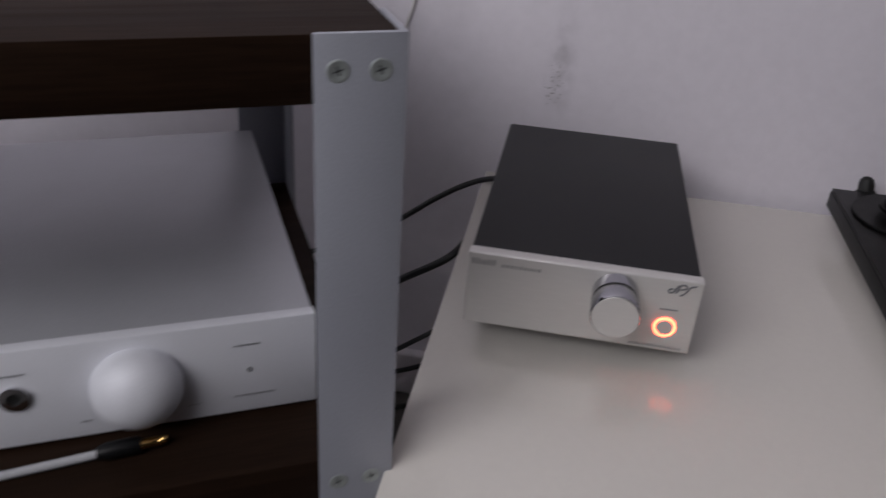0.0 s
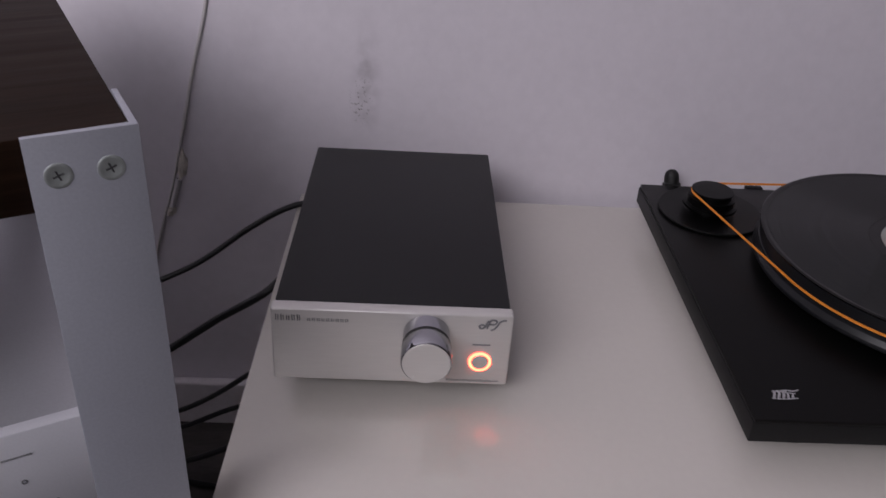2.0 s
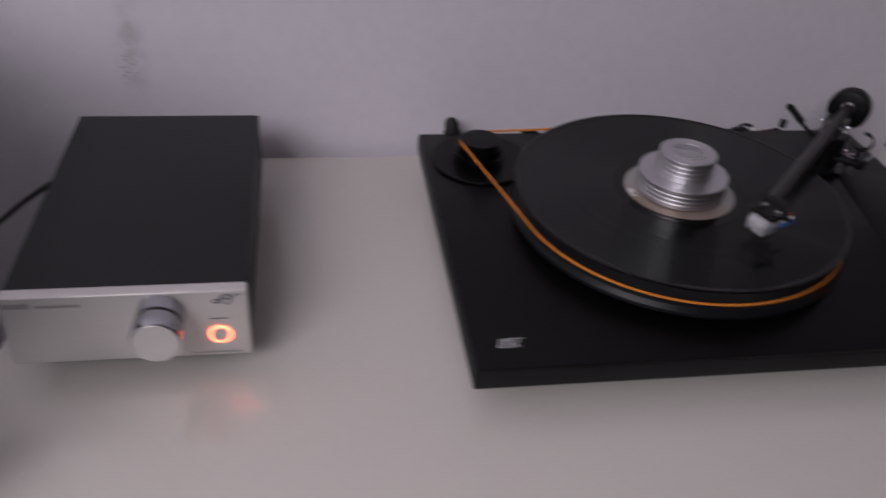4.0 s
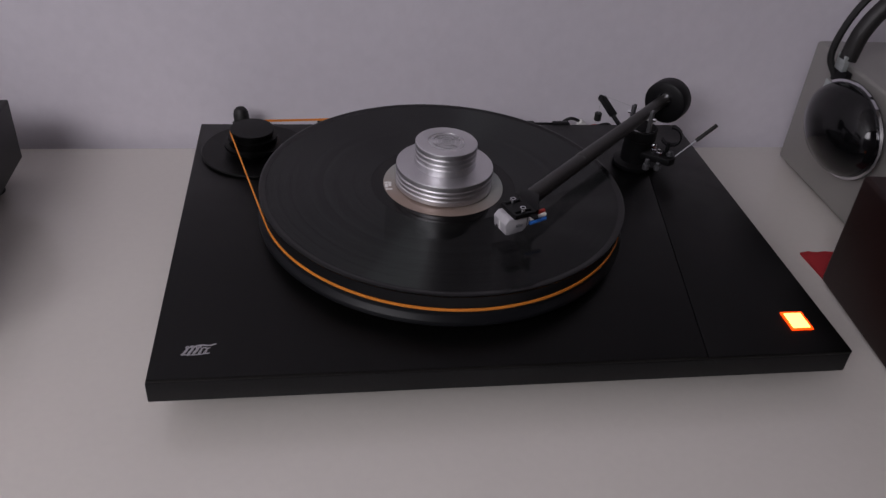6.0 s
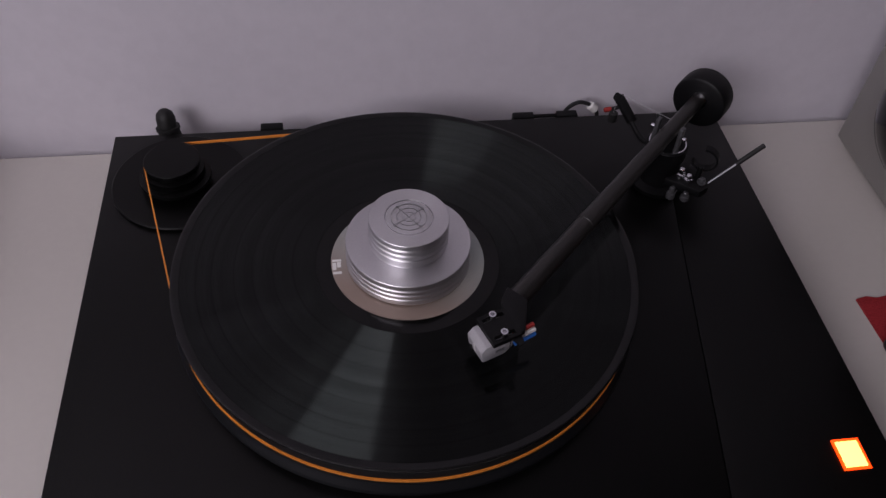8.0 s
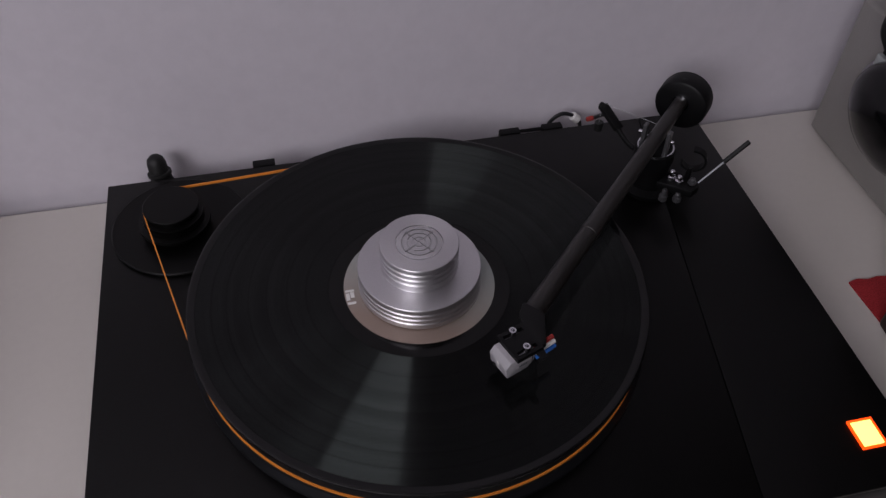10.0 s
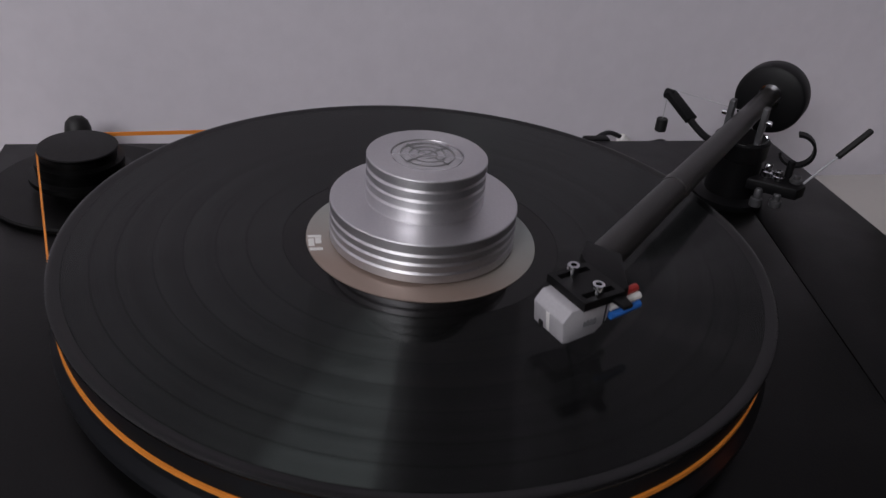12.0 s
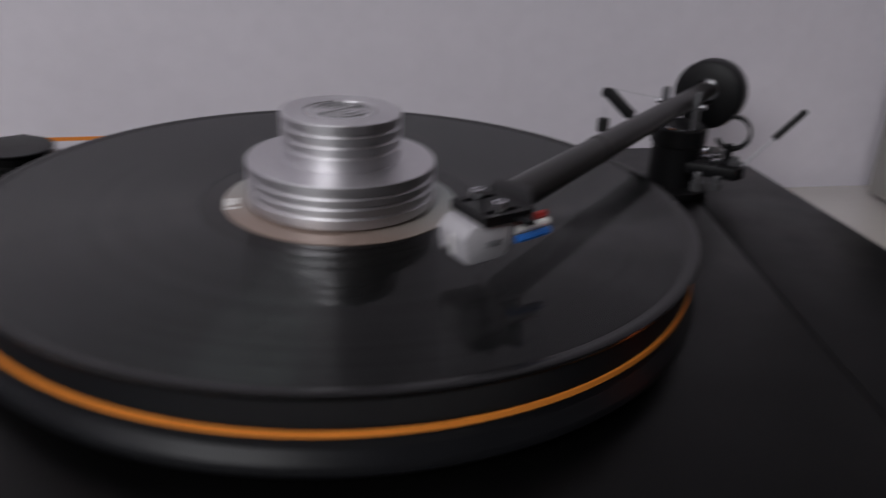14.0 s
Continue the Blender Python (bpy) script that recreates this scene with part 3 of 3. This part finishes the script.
part("finger_lift", prism([(-0.004, 0.0104), (-0.010, 0.0104), (-0.0085, 0.0165), (-0.0045, 0.0165)], SH + 0.0004, SH + 0.0020, 0.0004), MATTE, shell)
for sy in (-0.0068, 0.0068):
    screw = part("cartridge_screw", lathe([(0, 0.0010), (0.0010, 0.0010), (0.0012, 0.0034), (0.0022, 0.0034), (0.0023, 0.0030), (0.0023, 0.0002), (0.0021, 0), (0.0010, 0), (0.001, -0.004), (0, -0.004)], 20), CHROME, table,
                 "small bright cap screw", shell_m @ pose(0, sy, SH + 0.0036))
cart_side = [(-0.0066, 0.1032), (-0.0062, 0.0945), (-0.0015, 0.0900), (0.0105, 0.0892), (0.0136, 0.0898), (0.0150, 0.0990), (0.0118, 0.1032)]
stand = Matrix(((1, 0, 0, 0), (0, 0, -1, 0), (0, 1, 0, 0), (0, 0, 0, 1)))      # a side outline set upright
cart = part("cartridge", prism(cart_side, -0.0084, 0.0084, 0.0007, m=stand), GREY_BODY, table, "light grey moulded cartridge", shell_m)
bm = prism([(0.0134, 0.0906), (0.0139, 0.0906), (0.0152, 0.0985), (0.0147, 0.0987)], -0.0009, 0.0009, 0.0002, m=stand)
part("front_ridge", bm, WHITE, cart)
part("front_notch", box(0.0128, 0.0146, -0.0046, -0.0026, 0.0898, 0.0928, 0.0002), DARK, cart)
part("rear_seam", box(-0.0046, -0.0041, -0.0086, 0.0086, 0.0925, 0.1026, 0), DARK, cart)
bars("side_print", cart, INK, pose(0.002, 0.00865, 0, 0, 0, 180), word(-0.0035, 0.0025, 0.0950, 0.0975, 6))
part("stylus_guard", prism([(-0.002, -0.0050), (0.0100, -0.0050), (0.0100, 0.0050), (-0.002, 0.0050)], 0.0875, 0.0897, 0.0010), GREY_BODY, cart)
part("stylus", rod(0.0003, 0.0062, 0.0001, 8), POST, cart, at=along((0.0005, 0, 0.0870), (0.003, 0, 0.0812)))
for wy, mat, dz in ((0.0080, BLUE, -0.0032), (0.0070, WHITE, 0.0000), (0.0048, RED, 0.0022), (-0.0050, MATTE, -0.0020)):
    part("wire_sleeve", hose([(-0.0075, wy, 0.0985 + dz), (-0.0130, wy, 0.0988 + dz), (-0.0222, wy * 0.92, 0.0992 + dz)], 0.0015, 4, 8), mat, cart)

# bearing, base and cueing gear
BASE = (0.4240, 0.2790)
part("arm_base", lathe([(0, ZP), (0.0205, ZP), (0.0210, ZP + 0.001), (0.0210, ZP + 0.004), (0.0145, ZP + 0.006), (0.0145, 0.0730), (0.0158, 0.0738), (0.0158, 0.0832), (0.0150, 0.0840), (0, 0.0840)], 48), MATTE, table,
     "black cylindrical arm base", pose(*BASE, 0))
side = Vector((-AXIS.y, AXIS.x, 0))
for s in (-1, 1):
    q = PIV + side * s * 0.0095
    part("bearing_post", box(-0.0028, 0.0028, -0.0016, 0.0016, 0.0838, AZ + 0.005, 0.0006), POST, table, "grey bearing upright", Matrix.Translation((q.x, q.y, 0)) @ pose(0, 0, 0, 0, 0, 45))
    part("bearing_screw", rod(0.0016, 0.003, 0.0003, 12), CHROME, table, at=along(PIV + side * s * 0.0112, PIV + side * s * 0.02))
part("bearing_ring", ring(0.0132, 0.0143, 0.0840, 0.0847, 40), CHROME, table, at=pose(*BASE, 0))
part("cue_platform", prism([(0.418, 0.2560), (0.4410, 0.2395), (0.4490, 0.2440), (0.4490, 0.2540), (0.4380, 0.2660)], 0.0620, 0.0690, 0.0012), MATTE, table)
for sx, sy, z0, hh, mat in ((0.4300, 0.2560, 0.0692, 0.0085, CHROME), (0.4345, 0.2515, 0.0692, 0.0060, CHROME), (0.4240, 0.2500, 0.0540, 0.0110, POST), (0.4440, 0.2480, 0.0692, 0.0050, POST), (0.4330, 0.2450, 0.0560, 0.0080, POST)):
    part("thumb_screw", lathe([(0, 0), (0.0030, 0), (0.0034, 0.0005), (0.0034, hh * 0.45), (0.0022, hh * 0.5), (0.0022, hh * 0.9), (0.0016, hh), (0, hh)], 16), mat, table, at=pose(sx, sy, z0))
lever0, lever1 = Vector((0.4500, 0.2490, 0.0680)), Vector((0.487, 0.255, 0.098))
part("cue_lever", rod(0.0007, (lever1 - lever0).length * 0.6, 0.0002, 10), ALU, table, "thin steel cueing lever", along(lever0, lever1))
mid = lever0.lerp(lever1, 0.5)
part("lever_grip", rod(0.0019, (lever1 - mid).length, 0.0005, 14), RUBBER, table, "black rubber grip", along(mid, lever1))


def clip_mesh():
    bm = bmesh.new()
    rows = []
    for i in range(19):
        t = radians(-150 + 250 * i / 18)
        rows.append([bm.verts.new(((0.0085 + o) * math.cos(t), w, (0.0085 + o) * math.sin(t))) for o, w in ((0, -0.003), (0.0016, -0.003), (0.0016, 0.003), (0, 0.003))])
    for a, b in zip(rows, rows[1:]):
        for k in range(4):
            bm.faces.new((a[k], a[(k + 1) % 4], b[(k + 1) % 4], b[k]))
    bm.faces.new(rows[0])
    bm.faces.new(rows[-1])
    return bm


part("arm_rest_clip", clip_mesh(), MATTE, table, "curved black arm clip", pose(0.4460, 0.2580, 0.0850, 0, 0, -30))
part("clip_post", rod(0.0022, 0.011, 0.0004, 14), MATTE, table, at=pose(0.4440, 0.2560, 0.0680))

# anti-skate outrigger with thread and hanging weight
s0, s1 = Vector((0.4115, 0.2950, 0.0800)), Vector((0.396, 0.325, 0.0930))
part("outrigger", hose([(0.4160, 0.2800, 0.0800), (0.4085, 0.2920, 0.0775), (0.4010, 0.3130, 0.0860), s1], 0.0022, 6, 10), MATTE, table)
plate0 = Vector((0.4040, 0.3055, 0.0828))
part("outrigger_plate", box(-0.0038, 0.0038, -0.0021, 0.0021, 0, (s1 - plate0).length, 0.0006), MATTE, table, "flat black thread arm", along(plate0, s1))
part("thread_pulley", rod(0.0032, 0.0060, 0.0006, 16), MATTE, table, at=along(s1 + Vector((-0.002, 0.002, -0.001)), s1 + Vector((0.004, -0.004, -0.001))))
part("thread", hose([s1 + Vector((0.0002, 0.0020, 0)), s1 + Vector((0.0005, 0.0022, -0.0185))], 0.0002, 2, 5), GREY_CABLE, table)
part("hanging_weight", rod(0.0036, 0.0085, 0.0006, 20), RUBBER, table, at=pose(s1.x + 0.0005, s1.y + 0.0022, s1.z - 0.0265))
part("thread", hose([s1 + Vector((0.001, 0, 0.002)), PIV + Vector((0.012, 0.016, -0.004))], 0.0002, 2, 5), GREY_CABLE, table)

# leads at the back of the arm
lead = thing("signal_cable", "thin black cable with white and red plugs behind the turntable", "cable", pose(0, 0, T - 0.0085))
part("cable", hose([(0.374, 0.3860, 0.0220), (0.378, 0.3870, 0.0390), (0.388, 0.3870, 0.0470), (0.398, 0.3868, 0.0445), (0.405, 0.3865, 0.039), (0.410, 0.3870, 0.0220), (0.415, 0.3880, 0.0105)], 0.0018, 6, 8), CABLE, lead)
part("plug", rod(0.0040, 0.0085, 0.0010, 20), WHITE, lead, "white plug sleeve", along((0.3985, 0.3868, 0.0440), (0.4065, 0.3864, 0.0370)))
part("plug", rod(0.0023, 0.0070, 0.0008, 16), RED, lead, "dull red plug sleeve", along((0.4130, 0.3870, 0.0370), (0.4230, 0.3870, 0.0385)))
part("cable", hose([(0.4195, 0.3870, 0.0380), (0.434, 0.3875, 0.0395), (0.440, 0.3875, 0.0250), (0.444, 0.3875, 0.0105)], 0.0018, 6, 8), CABLE, lead)

# ---- record and clamp ----
disc = thing("record", "black vinyl record with a silver and copper label, on the platter", "record", pose(CX, CY, T + ZREC - 0.0018))
part("vinyl", lathe([(0.0598, 0.0001), (0.1452, 0.0001), (0.1452, 0.0016), (0.0598, 0.0016)], 200), VINYL, disc)
part("rim", lathe([(0.1453, 0.0001), (0.1496, 0.0001), (0.1504, 0.0003), (0.15075, 0.0010), (0.1506, 0.0016), (0.1500, 0.0020), (0.1490, 0.00215), (0.1478, 0.0020), (0.1464, 0.00165), (0.1453, 0.00155)], 200),
     RIM_WAX, disc, "smooth raised outer rim")
part("run_out", lathe([(0.0499, 0.0001), (0.0597, 0.0001), (0.0597, 0.00155), (0.0499, 0.0015)], 120), WAX, disc)
part("label", lathe([(0, 0.0001), (0.0498, 0.0001), (0.0498, 0.0019), (0.0490, 0.0021), (0, 0.0021)], 96), LABEL, disc)
bm = bmesh.new()
for x0, x1, y0, y1 in ((-0.0490, -0.0465, -0.006, 0.000), (-0.0490, -0.0432, 0.0010, 0.0028), (-0.0460, -0.0435, -0.004, 0.0005), (-0.0488, -0.0432, -0.0095, -0.0075)):
    box(x0, x1, y0, y1, 0.00205, 0.0023, 0, bm=bm)
part("label_print", bm, WHITE, disc)

R1, R2, V = 0.0399, 0.0252, 0.0008      # radii of the two drums, depth of their turned grooves


def grooved(r, z0, z1, grooves):
    """The side of a drum with narrow grooves, whose lower lips slope up and outwards."""
    out = [(r - 0.0004, z0), (r, z0 + 0.0003)]
    for g in grooves:
        out += [(r, g - 0.0009), (r - V, g), (r - V, g + 0.0003), (r, g + 0.0007)]
    return out + [(r, z1 - 0.0004), (r - 0.0004, z1)]


TOPZ = 0.0390
prof = [(0, 0.0002), (0.0375, 0.0002), (0.0375, 0.0014)] + grooved(R1, 0.0014, 0.0190, (0.0061, 0.0102, 0.0143)) + [(R2 - 0.0001, 0.0191), (R2 - 0.0006, 0.0195)]
prof += grooved(R2, 0.0200, TOPZ, (0.0258, 0.0302, 0.0346)) + [(0.0152, TOPZ), (0.0150, TOPZ - 0.0009), (0, TOPZ - 0.0009)]
weight = thing("record_clamp", "turned silver aluminium record weight with ribbed rims, on the record", "record weight", pose(CX, CY, T + ZREC + 0.0003))
part("body", lathe(prof, 128), CLAMP, weight)
level = part("bubble_level", lathe([(0, 0), (0.0147, 0), (0.0147, 0.0006), (0.0140, 0.0008), (0, 0.0011)], 64), LEVEL, weight, "round level with target rings", pose(0, 0, TOPZ - 0.0009))
for r in (0.0040, 0.0075, 0.0112):
    part("target_ring", ring(r - 0.00015, r + 0.00015, 0.0009, 0.00122, 48), LEVEL_INK, level)
for a in (35, 125, 215, 305):
    for k in range(3):
        part("target_tick", box(-0.0007, 0.0007, -0.00012, 0.00012, 0.0010, 0.00126, 0), LEVEL_INK, level, at=pose((0.0118 - 0.0016 * k) * math.cos(radians(a)), (0.0118 - 0.0016 * k) * math.sin(radians(a)), 0, 0, 0, a + 90))
for a in (35, 125):
    part("target_line", box(-0.0125, 0.0125, -0.00013, 0.00013, 0.0010, 0.00126, 0), LEVEL_INK, level, at=pose(0, 0, 0, 0, 0, a))

# ---- rack with the preamplifier ----
RACK = pose(-0.3555, -0.0935, 0, 0, 0, 28.5)      # front right corner; local x runs along the front, y to the back
rack = thing("hifi_rack", "low rack of dark wood boards on silver angle legs", "rack", RACK)
RW, RD, RT = 0.86, 0.41, 0.62
for z1 in (RT - 0.001, 0.356):
    part("shelf_board", box(-RW + 0.003, -0.003, 0.003, RD - 0.003, z1 - 0.034, z1, 0.0008), WENGE, rack, "dark wenge-stained board")


def angle_leg(sx, sy):
    """An angle profile whose outer corner is at the origin and whose flanges run to sx and sy."""
    f, th = 0.046, 0.003
    pts = [(0, 0), (sx * f, 0), (sx * f, sy * th), (sx * th, sy * th), (sx * th, sy * f), (0, sy * f)]
    if sx * sy < 0:
        pts = pts[::-1]
    return prism(pts, 0, RT, 0.0004)


for px, py, sx, sy in ((0, 0, -1, 1), (0, RD, -1, -1), (-RW, 0, 1, 1), (-RW, RD, 1, -1)):
    leg = part("angle_leg", angle_leg(sx, sy), LEG, rack, "grey satin aluminium angle leg", pose(px, py, 0))
    if py == 0 and px == 0:
        for hx, hz in ((-0.0345, RT - 0.018), (-0.0135, RT - 0.018), (-0.0345, 0.3385), (-0.0135, 0.3385)):
            screw = part("screw", lathe([(0, -0.001), (0.0058, -0.001), (0.0058, 0.0001), (0.0054, 0.00035), (0.0042, 0.00035), (0.0036, 0.00012), (0, 0.00012)], 28), STEEL, leg,
                         "countersunk cross-head screw", pose(hx, -0.0001, hz) @ turn)
            for a in (20, 110):
                part("cross_slot", box(-0.0024, 0.0024, -0.0004, 0.0004, 0.0000, 0.0003, 0), POST, screw, at=pose(0, 0, 0, 0, 0, a))

PRE = RACK @ pose(-0.256, 0.056, 0.356)
pre = thing("preamplifier", "silver aluminium preamplifier with a domed knob, on the rack shelf", "amplifier", PRE)
PW, PD, PH = 0.219, 0.318, 0.073
part("case", box(0.001, PW - 0.001, 0.009, PD, 0.004, PH - 0.001, 0.001), ALU, pre, "satin silver case")
part("front_panel", box(0, PW, 0, 0.0088, 0.0035, PH, 0.0012), ALU_FRONT, pre, "pale silver front panel")
for fx in (0.03, PW - 0.03):
    for fy in (0.03, PD - 0.03):
        part("foot", rod(0.010, 0.0045, 0.001, 20), RUBBER, pre, at=pose(fx, fy, 0))
dome = [(0, 0), (0.0262, 0), (0.0268, 0.0008), (0.0268, 0.004)] + [(0.0268 * math.cos(radians(a)), 0.004 + 0.0235 * math.sin(radians(a))) for a in range(9, 90, 9)] + [(0, 0.0275)]
knob = part("volume_knob", lathe(dome, 64), ALU_FRONT, pre, "large domed silver knob", pose(0.1095, -0.0002, 0.0385) @ turn)
part("index_mark", box(-0.0022, 0.0022, -0.0282, -0.0262, 0.0004, 0.0028, 0.0003), DARK, knob)
jack = part("headphone_socket", ring(0.0042, 0.0085, 0, 0.0018, 40), CHROME, pre, "round headphone socket", pose(0.0420, -0.0002, 0.0400) @ turn)
part("socket_hole", rod(0.0043, 0.0008, 0.0001, 24), DARK, jack)
for row in (word(0.168, 0.184, 0.0555, 0.0567, 10), word(0.166, 0.192, 0.0165, 0.0177, 16), word(0.034, 0.050, 0.0555, 0.0565, 9), word(0.138, 0.146, 0.0150, 0.0158, 5), word(0.075, 0.082, 0.0150, 0.0158, 5)):
    bars("fine_print", pre, INK, pose(0, -0.0002, 0), row)
part("indicator", ring(0.0008, 0.0016, 0, 0.0005, 16), INK, pre, at=pose(0.1765, -0.0002, 0.0370) @ turn)

jackplug = thing("audio_lead", "grey audio cable with a gold plug, lying on the rack shelf", "cable", RACK @ pose(0, 0, 0.356))
part("cable", hose([(-0.172, 0.0360, 0.0052), (-0.200, 0.0345, 0.0040), (-0.245, 0.0320, 0.0028), (-0.300, 0.0300, 0.0028)], 0.0027, 8, 12), GREY_CABLE, jackplug)
part("barrel", lathe([(0, 0), (0.0035, 0), (0.0050, 0.004), (0.0055, 0.006), (0.0055, 0.024), (0.0048, 0.0255), (0, 0.0255)], 24), MATTE, jackplug, "black plug barrel",
     along((-0.1735, 0.0362, 0.0056), (-0.14, 0.0385, 0.0056)))
part("tip", lathe([(0, 0), (0.0032, 0), (0.0032, 0.0095), (0.0026, 0.0105), (0.0031, 0.0120), (0.0018, 0.0150), (0, 0.0152)], 24), GOLD, jackplug, "gold-plated plug tip",
     along((-0.1480, 0.0380, 0.0056), (-0.12, 0.0399, 0.0056)))

# ---- cables between rack and bench ----
for pts, r in ((((-0.300, 0.354, 0.352), (-0.345, 0.358, 0.3475), (-0.375, 0.360, 0.336), (-0.413, 0.360, 0.311), (-0.479, 0.360, 0.260), (-0.570, 0.360, 0.215), (-0.66, 0.35, 0.185)), 0.0032),
               (((-0.352, 0.376, 0.294), (-0.364, 0.340, 0.286), (-0.383, 0.300, 0.2735), (-0.440, 0.300, 0.233), (-0.499, 0.300, 0.188), (-0.542, 0.300, 0.163), (-0.66, 0.300, 0.120)), 0.0042),
               (((-0.354, 0.370, 0.190), (-0.385, 0.320, 0.172), (-0.421, 0.300, 0.152), (-0.462, 0.300, 0.121), (-0.502, 0.300, 0.100), (-0.540, 0.300, 0.096), (-0.66, 0.300, 0.060)), 0.0030),
               (((-0.354, 0.360, 0.135), (-0.400, 0.310, 0.120), (-0.446, 0.300, 0.103), (-0.493, 0.300, 0.078), (-0.540, 0.300, 0.061), (-0.66, 0.300, 0.030)), 0.0030),
               (((-0.354, 0.345, 0.060), (-0.420, 0.320, 0.045), (-0.480, 0.300, 0.030), (-0.560, 0.290, 0.012), (-0.66, 0.28, 0.0045)), 0.0036),
               (((-0.354, 0.240, 0.0050), (-0.420, 0.270, 0.0050), (-0.480, 0.285, 0.0050), (-0.60, 0.30, 0.0050)), 0.0036)):
    ob = part("power_cable", hose(pts, r, 8, 10), CABLE)
    tagged(ob, "black cable hanging between bench and rack", "cable", "cables behind the rack")

# ---- cord on the wall ----
cord = thing("wall_cord", "thin painted cord running down the white wall", "cord", pose(0, WALL_Y, 0))
part("cord", hose([(-0.425, -0.0015, 0.70), (-0.446, -0.0015, 0.553), (-0.468, -0.0015, 0.470), (-0.489, -0.0018, 0.386)], 0.0019, 8, 8), CORD, cord)
part("cord", hose([(-0.489, -0.0018, 0.386), (-0.503, -0.0014, 0.335), (-0.521, -0.0012, 0.280), (-0.553, -0.0012, 0.177), (-0.591, -0.0012, 0.088), (-0.60, -0.0150, 0.066)], 0.0012, 8, 8), CORD, cord)


def filler(x, z, w, h, seed):
    """A flat uneven dab of filler pressed on the wall over the cord."""
    bm = bmesh.new()
    bmesh.ops.create_icosphere(bm, subdivisions=4, radius=1.0)
    for v in bm.verts:
        k = 1 + 0.35 * noise.noise(v.co * 2.5 + Vector((seed, 0, 0)))
        v.co = Vector((x + v.co.x * w * k + v.co.z * w * 0.35, v.co.y * 0.0026 * k, z + v.co.z * h * k))
    return bm


part("filler_dab", filler(-0.4905, 0.362, 0.0060, 0.0165, 3.0), PLASTER, cord, "yellowish dab of filler")
part("filler_dab", filler(-0.5085, 0.304, 0.0060, 0.0075, 8.0), PLASTER, cord, "yellowish dab of filler")
part("filler_strip", hose([(-0.495, -0.0005, 0.345), (-0.500, -0.0005, 0.328), (-0.506, -0.0005, 0.310)], 0.0032, 6, 8), TRIM, cord)

# ---- silver enclosure with headphones ----
box_m = pose(0.634, 0.185, T)
speaker = thing("silver_enclosure", "small silver metal enclosure standing on the bench", "enclosure", box_m)
part("shell", box(0, 0.17, 0, 0.181, 0.004, 0.1405, 0.0035, 4), SPEAKER, speaker)
for fx in (0.02, 0.15):
    for fy in (0.025, 0.15):
        part("foot", rod(0.008, 0.0050, 0.001, 20), RUBBER, speaker, at=pose(fx, fy, 0))

phones = thing("headphones", "black over-ear headphones with chrome rings, hung over the silver enclosure", "headphones", pose(0.634, 0.256, T))
for s, cx in ((-1, -0.0045), (1, 0.1745)):
    m = pose(cx, 0.006, 0.0905, 0, s * 90, 0) @ Matrix.Diagonal((1.20, 1.56, 1.0, 1))
    cup = part("ear_cup", lathe([(0, 0.0), (0.034, 0.0), (0.036, 0.003), (0.036, 0.010), (0.034, 0.016), (0.030, 0.021), (0.022, 0.026), (0.012, 0.029), (0, 0.030)], 56), GLOSS, phones, "glossy black ear cup", m)
    part("chrome_ring", ring(0.0362, 0.0382, 0.004, 0.0075, 72), CHROME, cup)
    part("ear_pad", lathe([(0.018, 0.0), (0.030, -0.0005), (0.037, 0.002), (0.0385, 0.004)], 48), LEATHER, cup)
    part("yoke", box(cx + s * 0.001 - 0.004, cx + s * 0.001 + 0.004, 0.034, 0.056, 0.120, 0.136, 0.0015), MATTE, phones)
    part("hinge_plate", box(cx + s * 0.006 - 0.003, cx + s * 0.006 + 0.003, 0.042, 0.056, 0.108, 0.122, 0.001), STEEL, phones, "brushed metal hinge plate")
    part("slider", box(cx + s * 0.004 - 0.003, cx + s * 0.004 + 0.003, 0.039, 0.053, 0.135, 0.151, 0.001), STEEL, phones, "brushed metal slider")
arc = [(-0.0045 + 0.0895 - 0.0895 * math.cos(radians(a)), 0.046, 0.146 + 0.085 * math.sin(radians(a))) for a in range(0, 181, 20)]
part("headband", hose(arc, 0.0085, 6, 14), LEATHER, phones)
wire = [(x + (x - 0.085) * 0.12, 0.058, z + 0.014 * max(0, (z - 0.146) / 0.085)) for x, y, z in arc]
part("headband_wire", hose([(-0.0075, 0.0535, 0.127)] + wire + [(0.1775, 0.0535, 0.127)], 0.0035, 6, 10), RUBBER, phones)

# ---- red felt and dark box ----
rnd = random.Random(8)
edge = [(0.566 + 0.20 * i / 24, 0.181 + rnd.uniform(-0.0012, 0.0012)) for i in range(25)]
felt_outline = [(0.574, 0.03), (0.76, 0.03)] + edge[::-1]
felt = part("felt_cloth", prism(felt_outline, T + 0.0002, T + 0.0022), FELT)
tagged(felt, "red felt cloth with a frayed edge, lying on the bench", "cloth")
dark = thing("dark_case", "dark maroon glossy case standing on the red felt", "case", pose(0.5635, 0.1385, T + 0.0022, 0, 0, -4))
part("body", box(0, 0.17, -0.18, 0, 0, 0.11, 0.004, 3), DARK_BOX, dark)
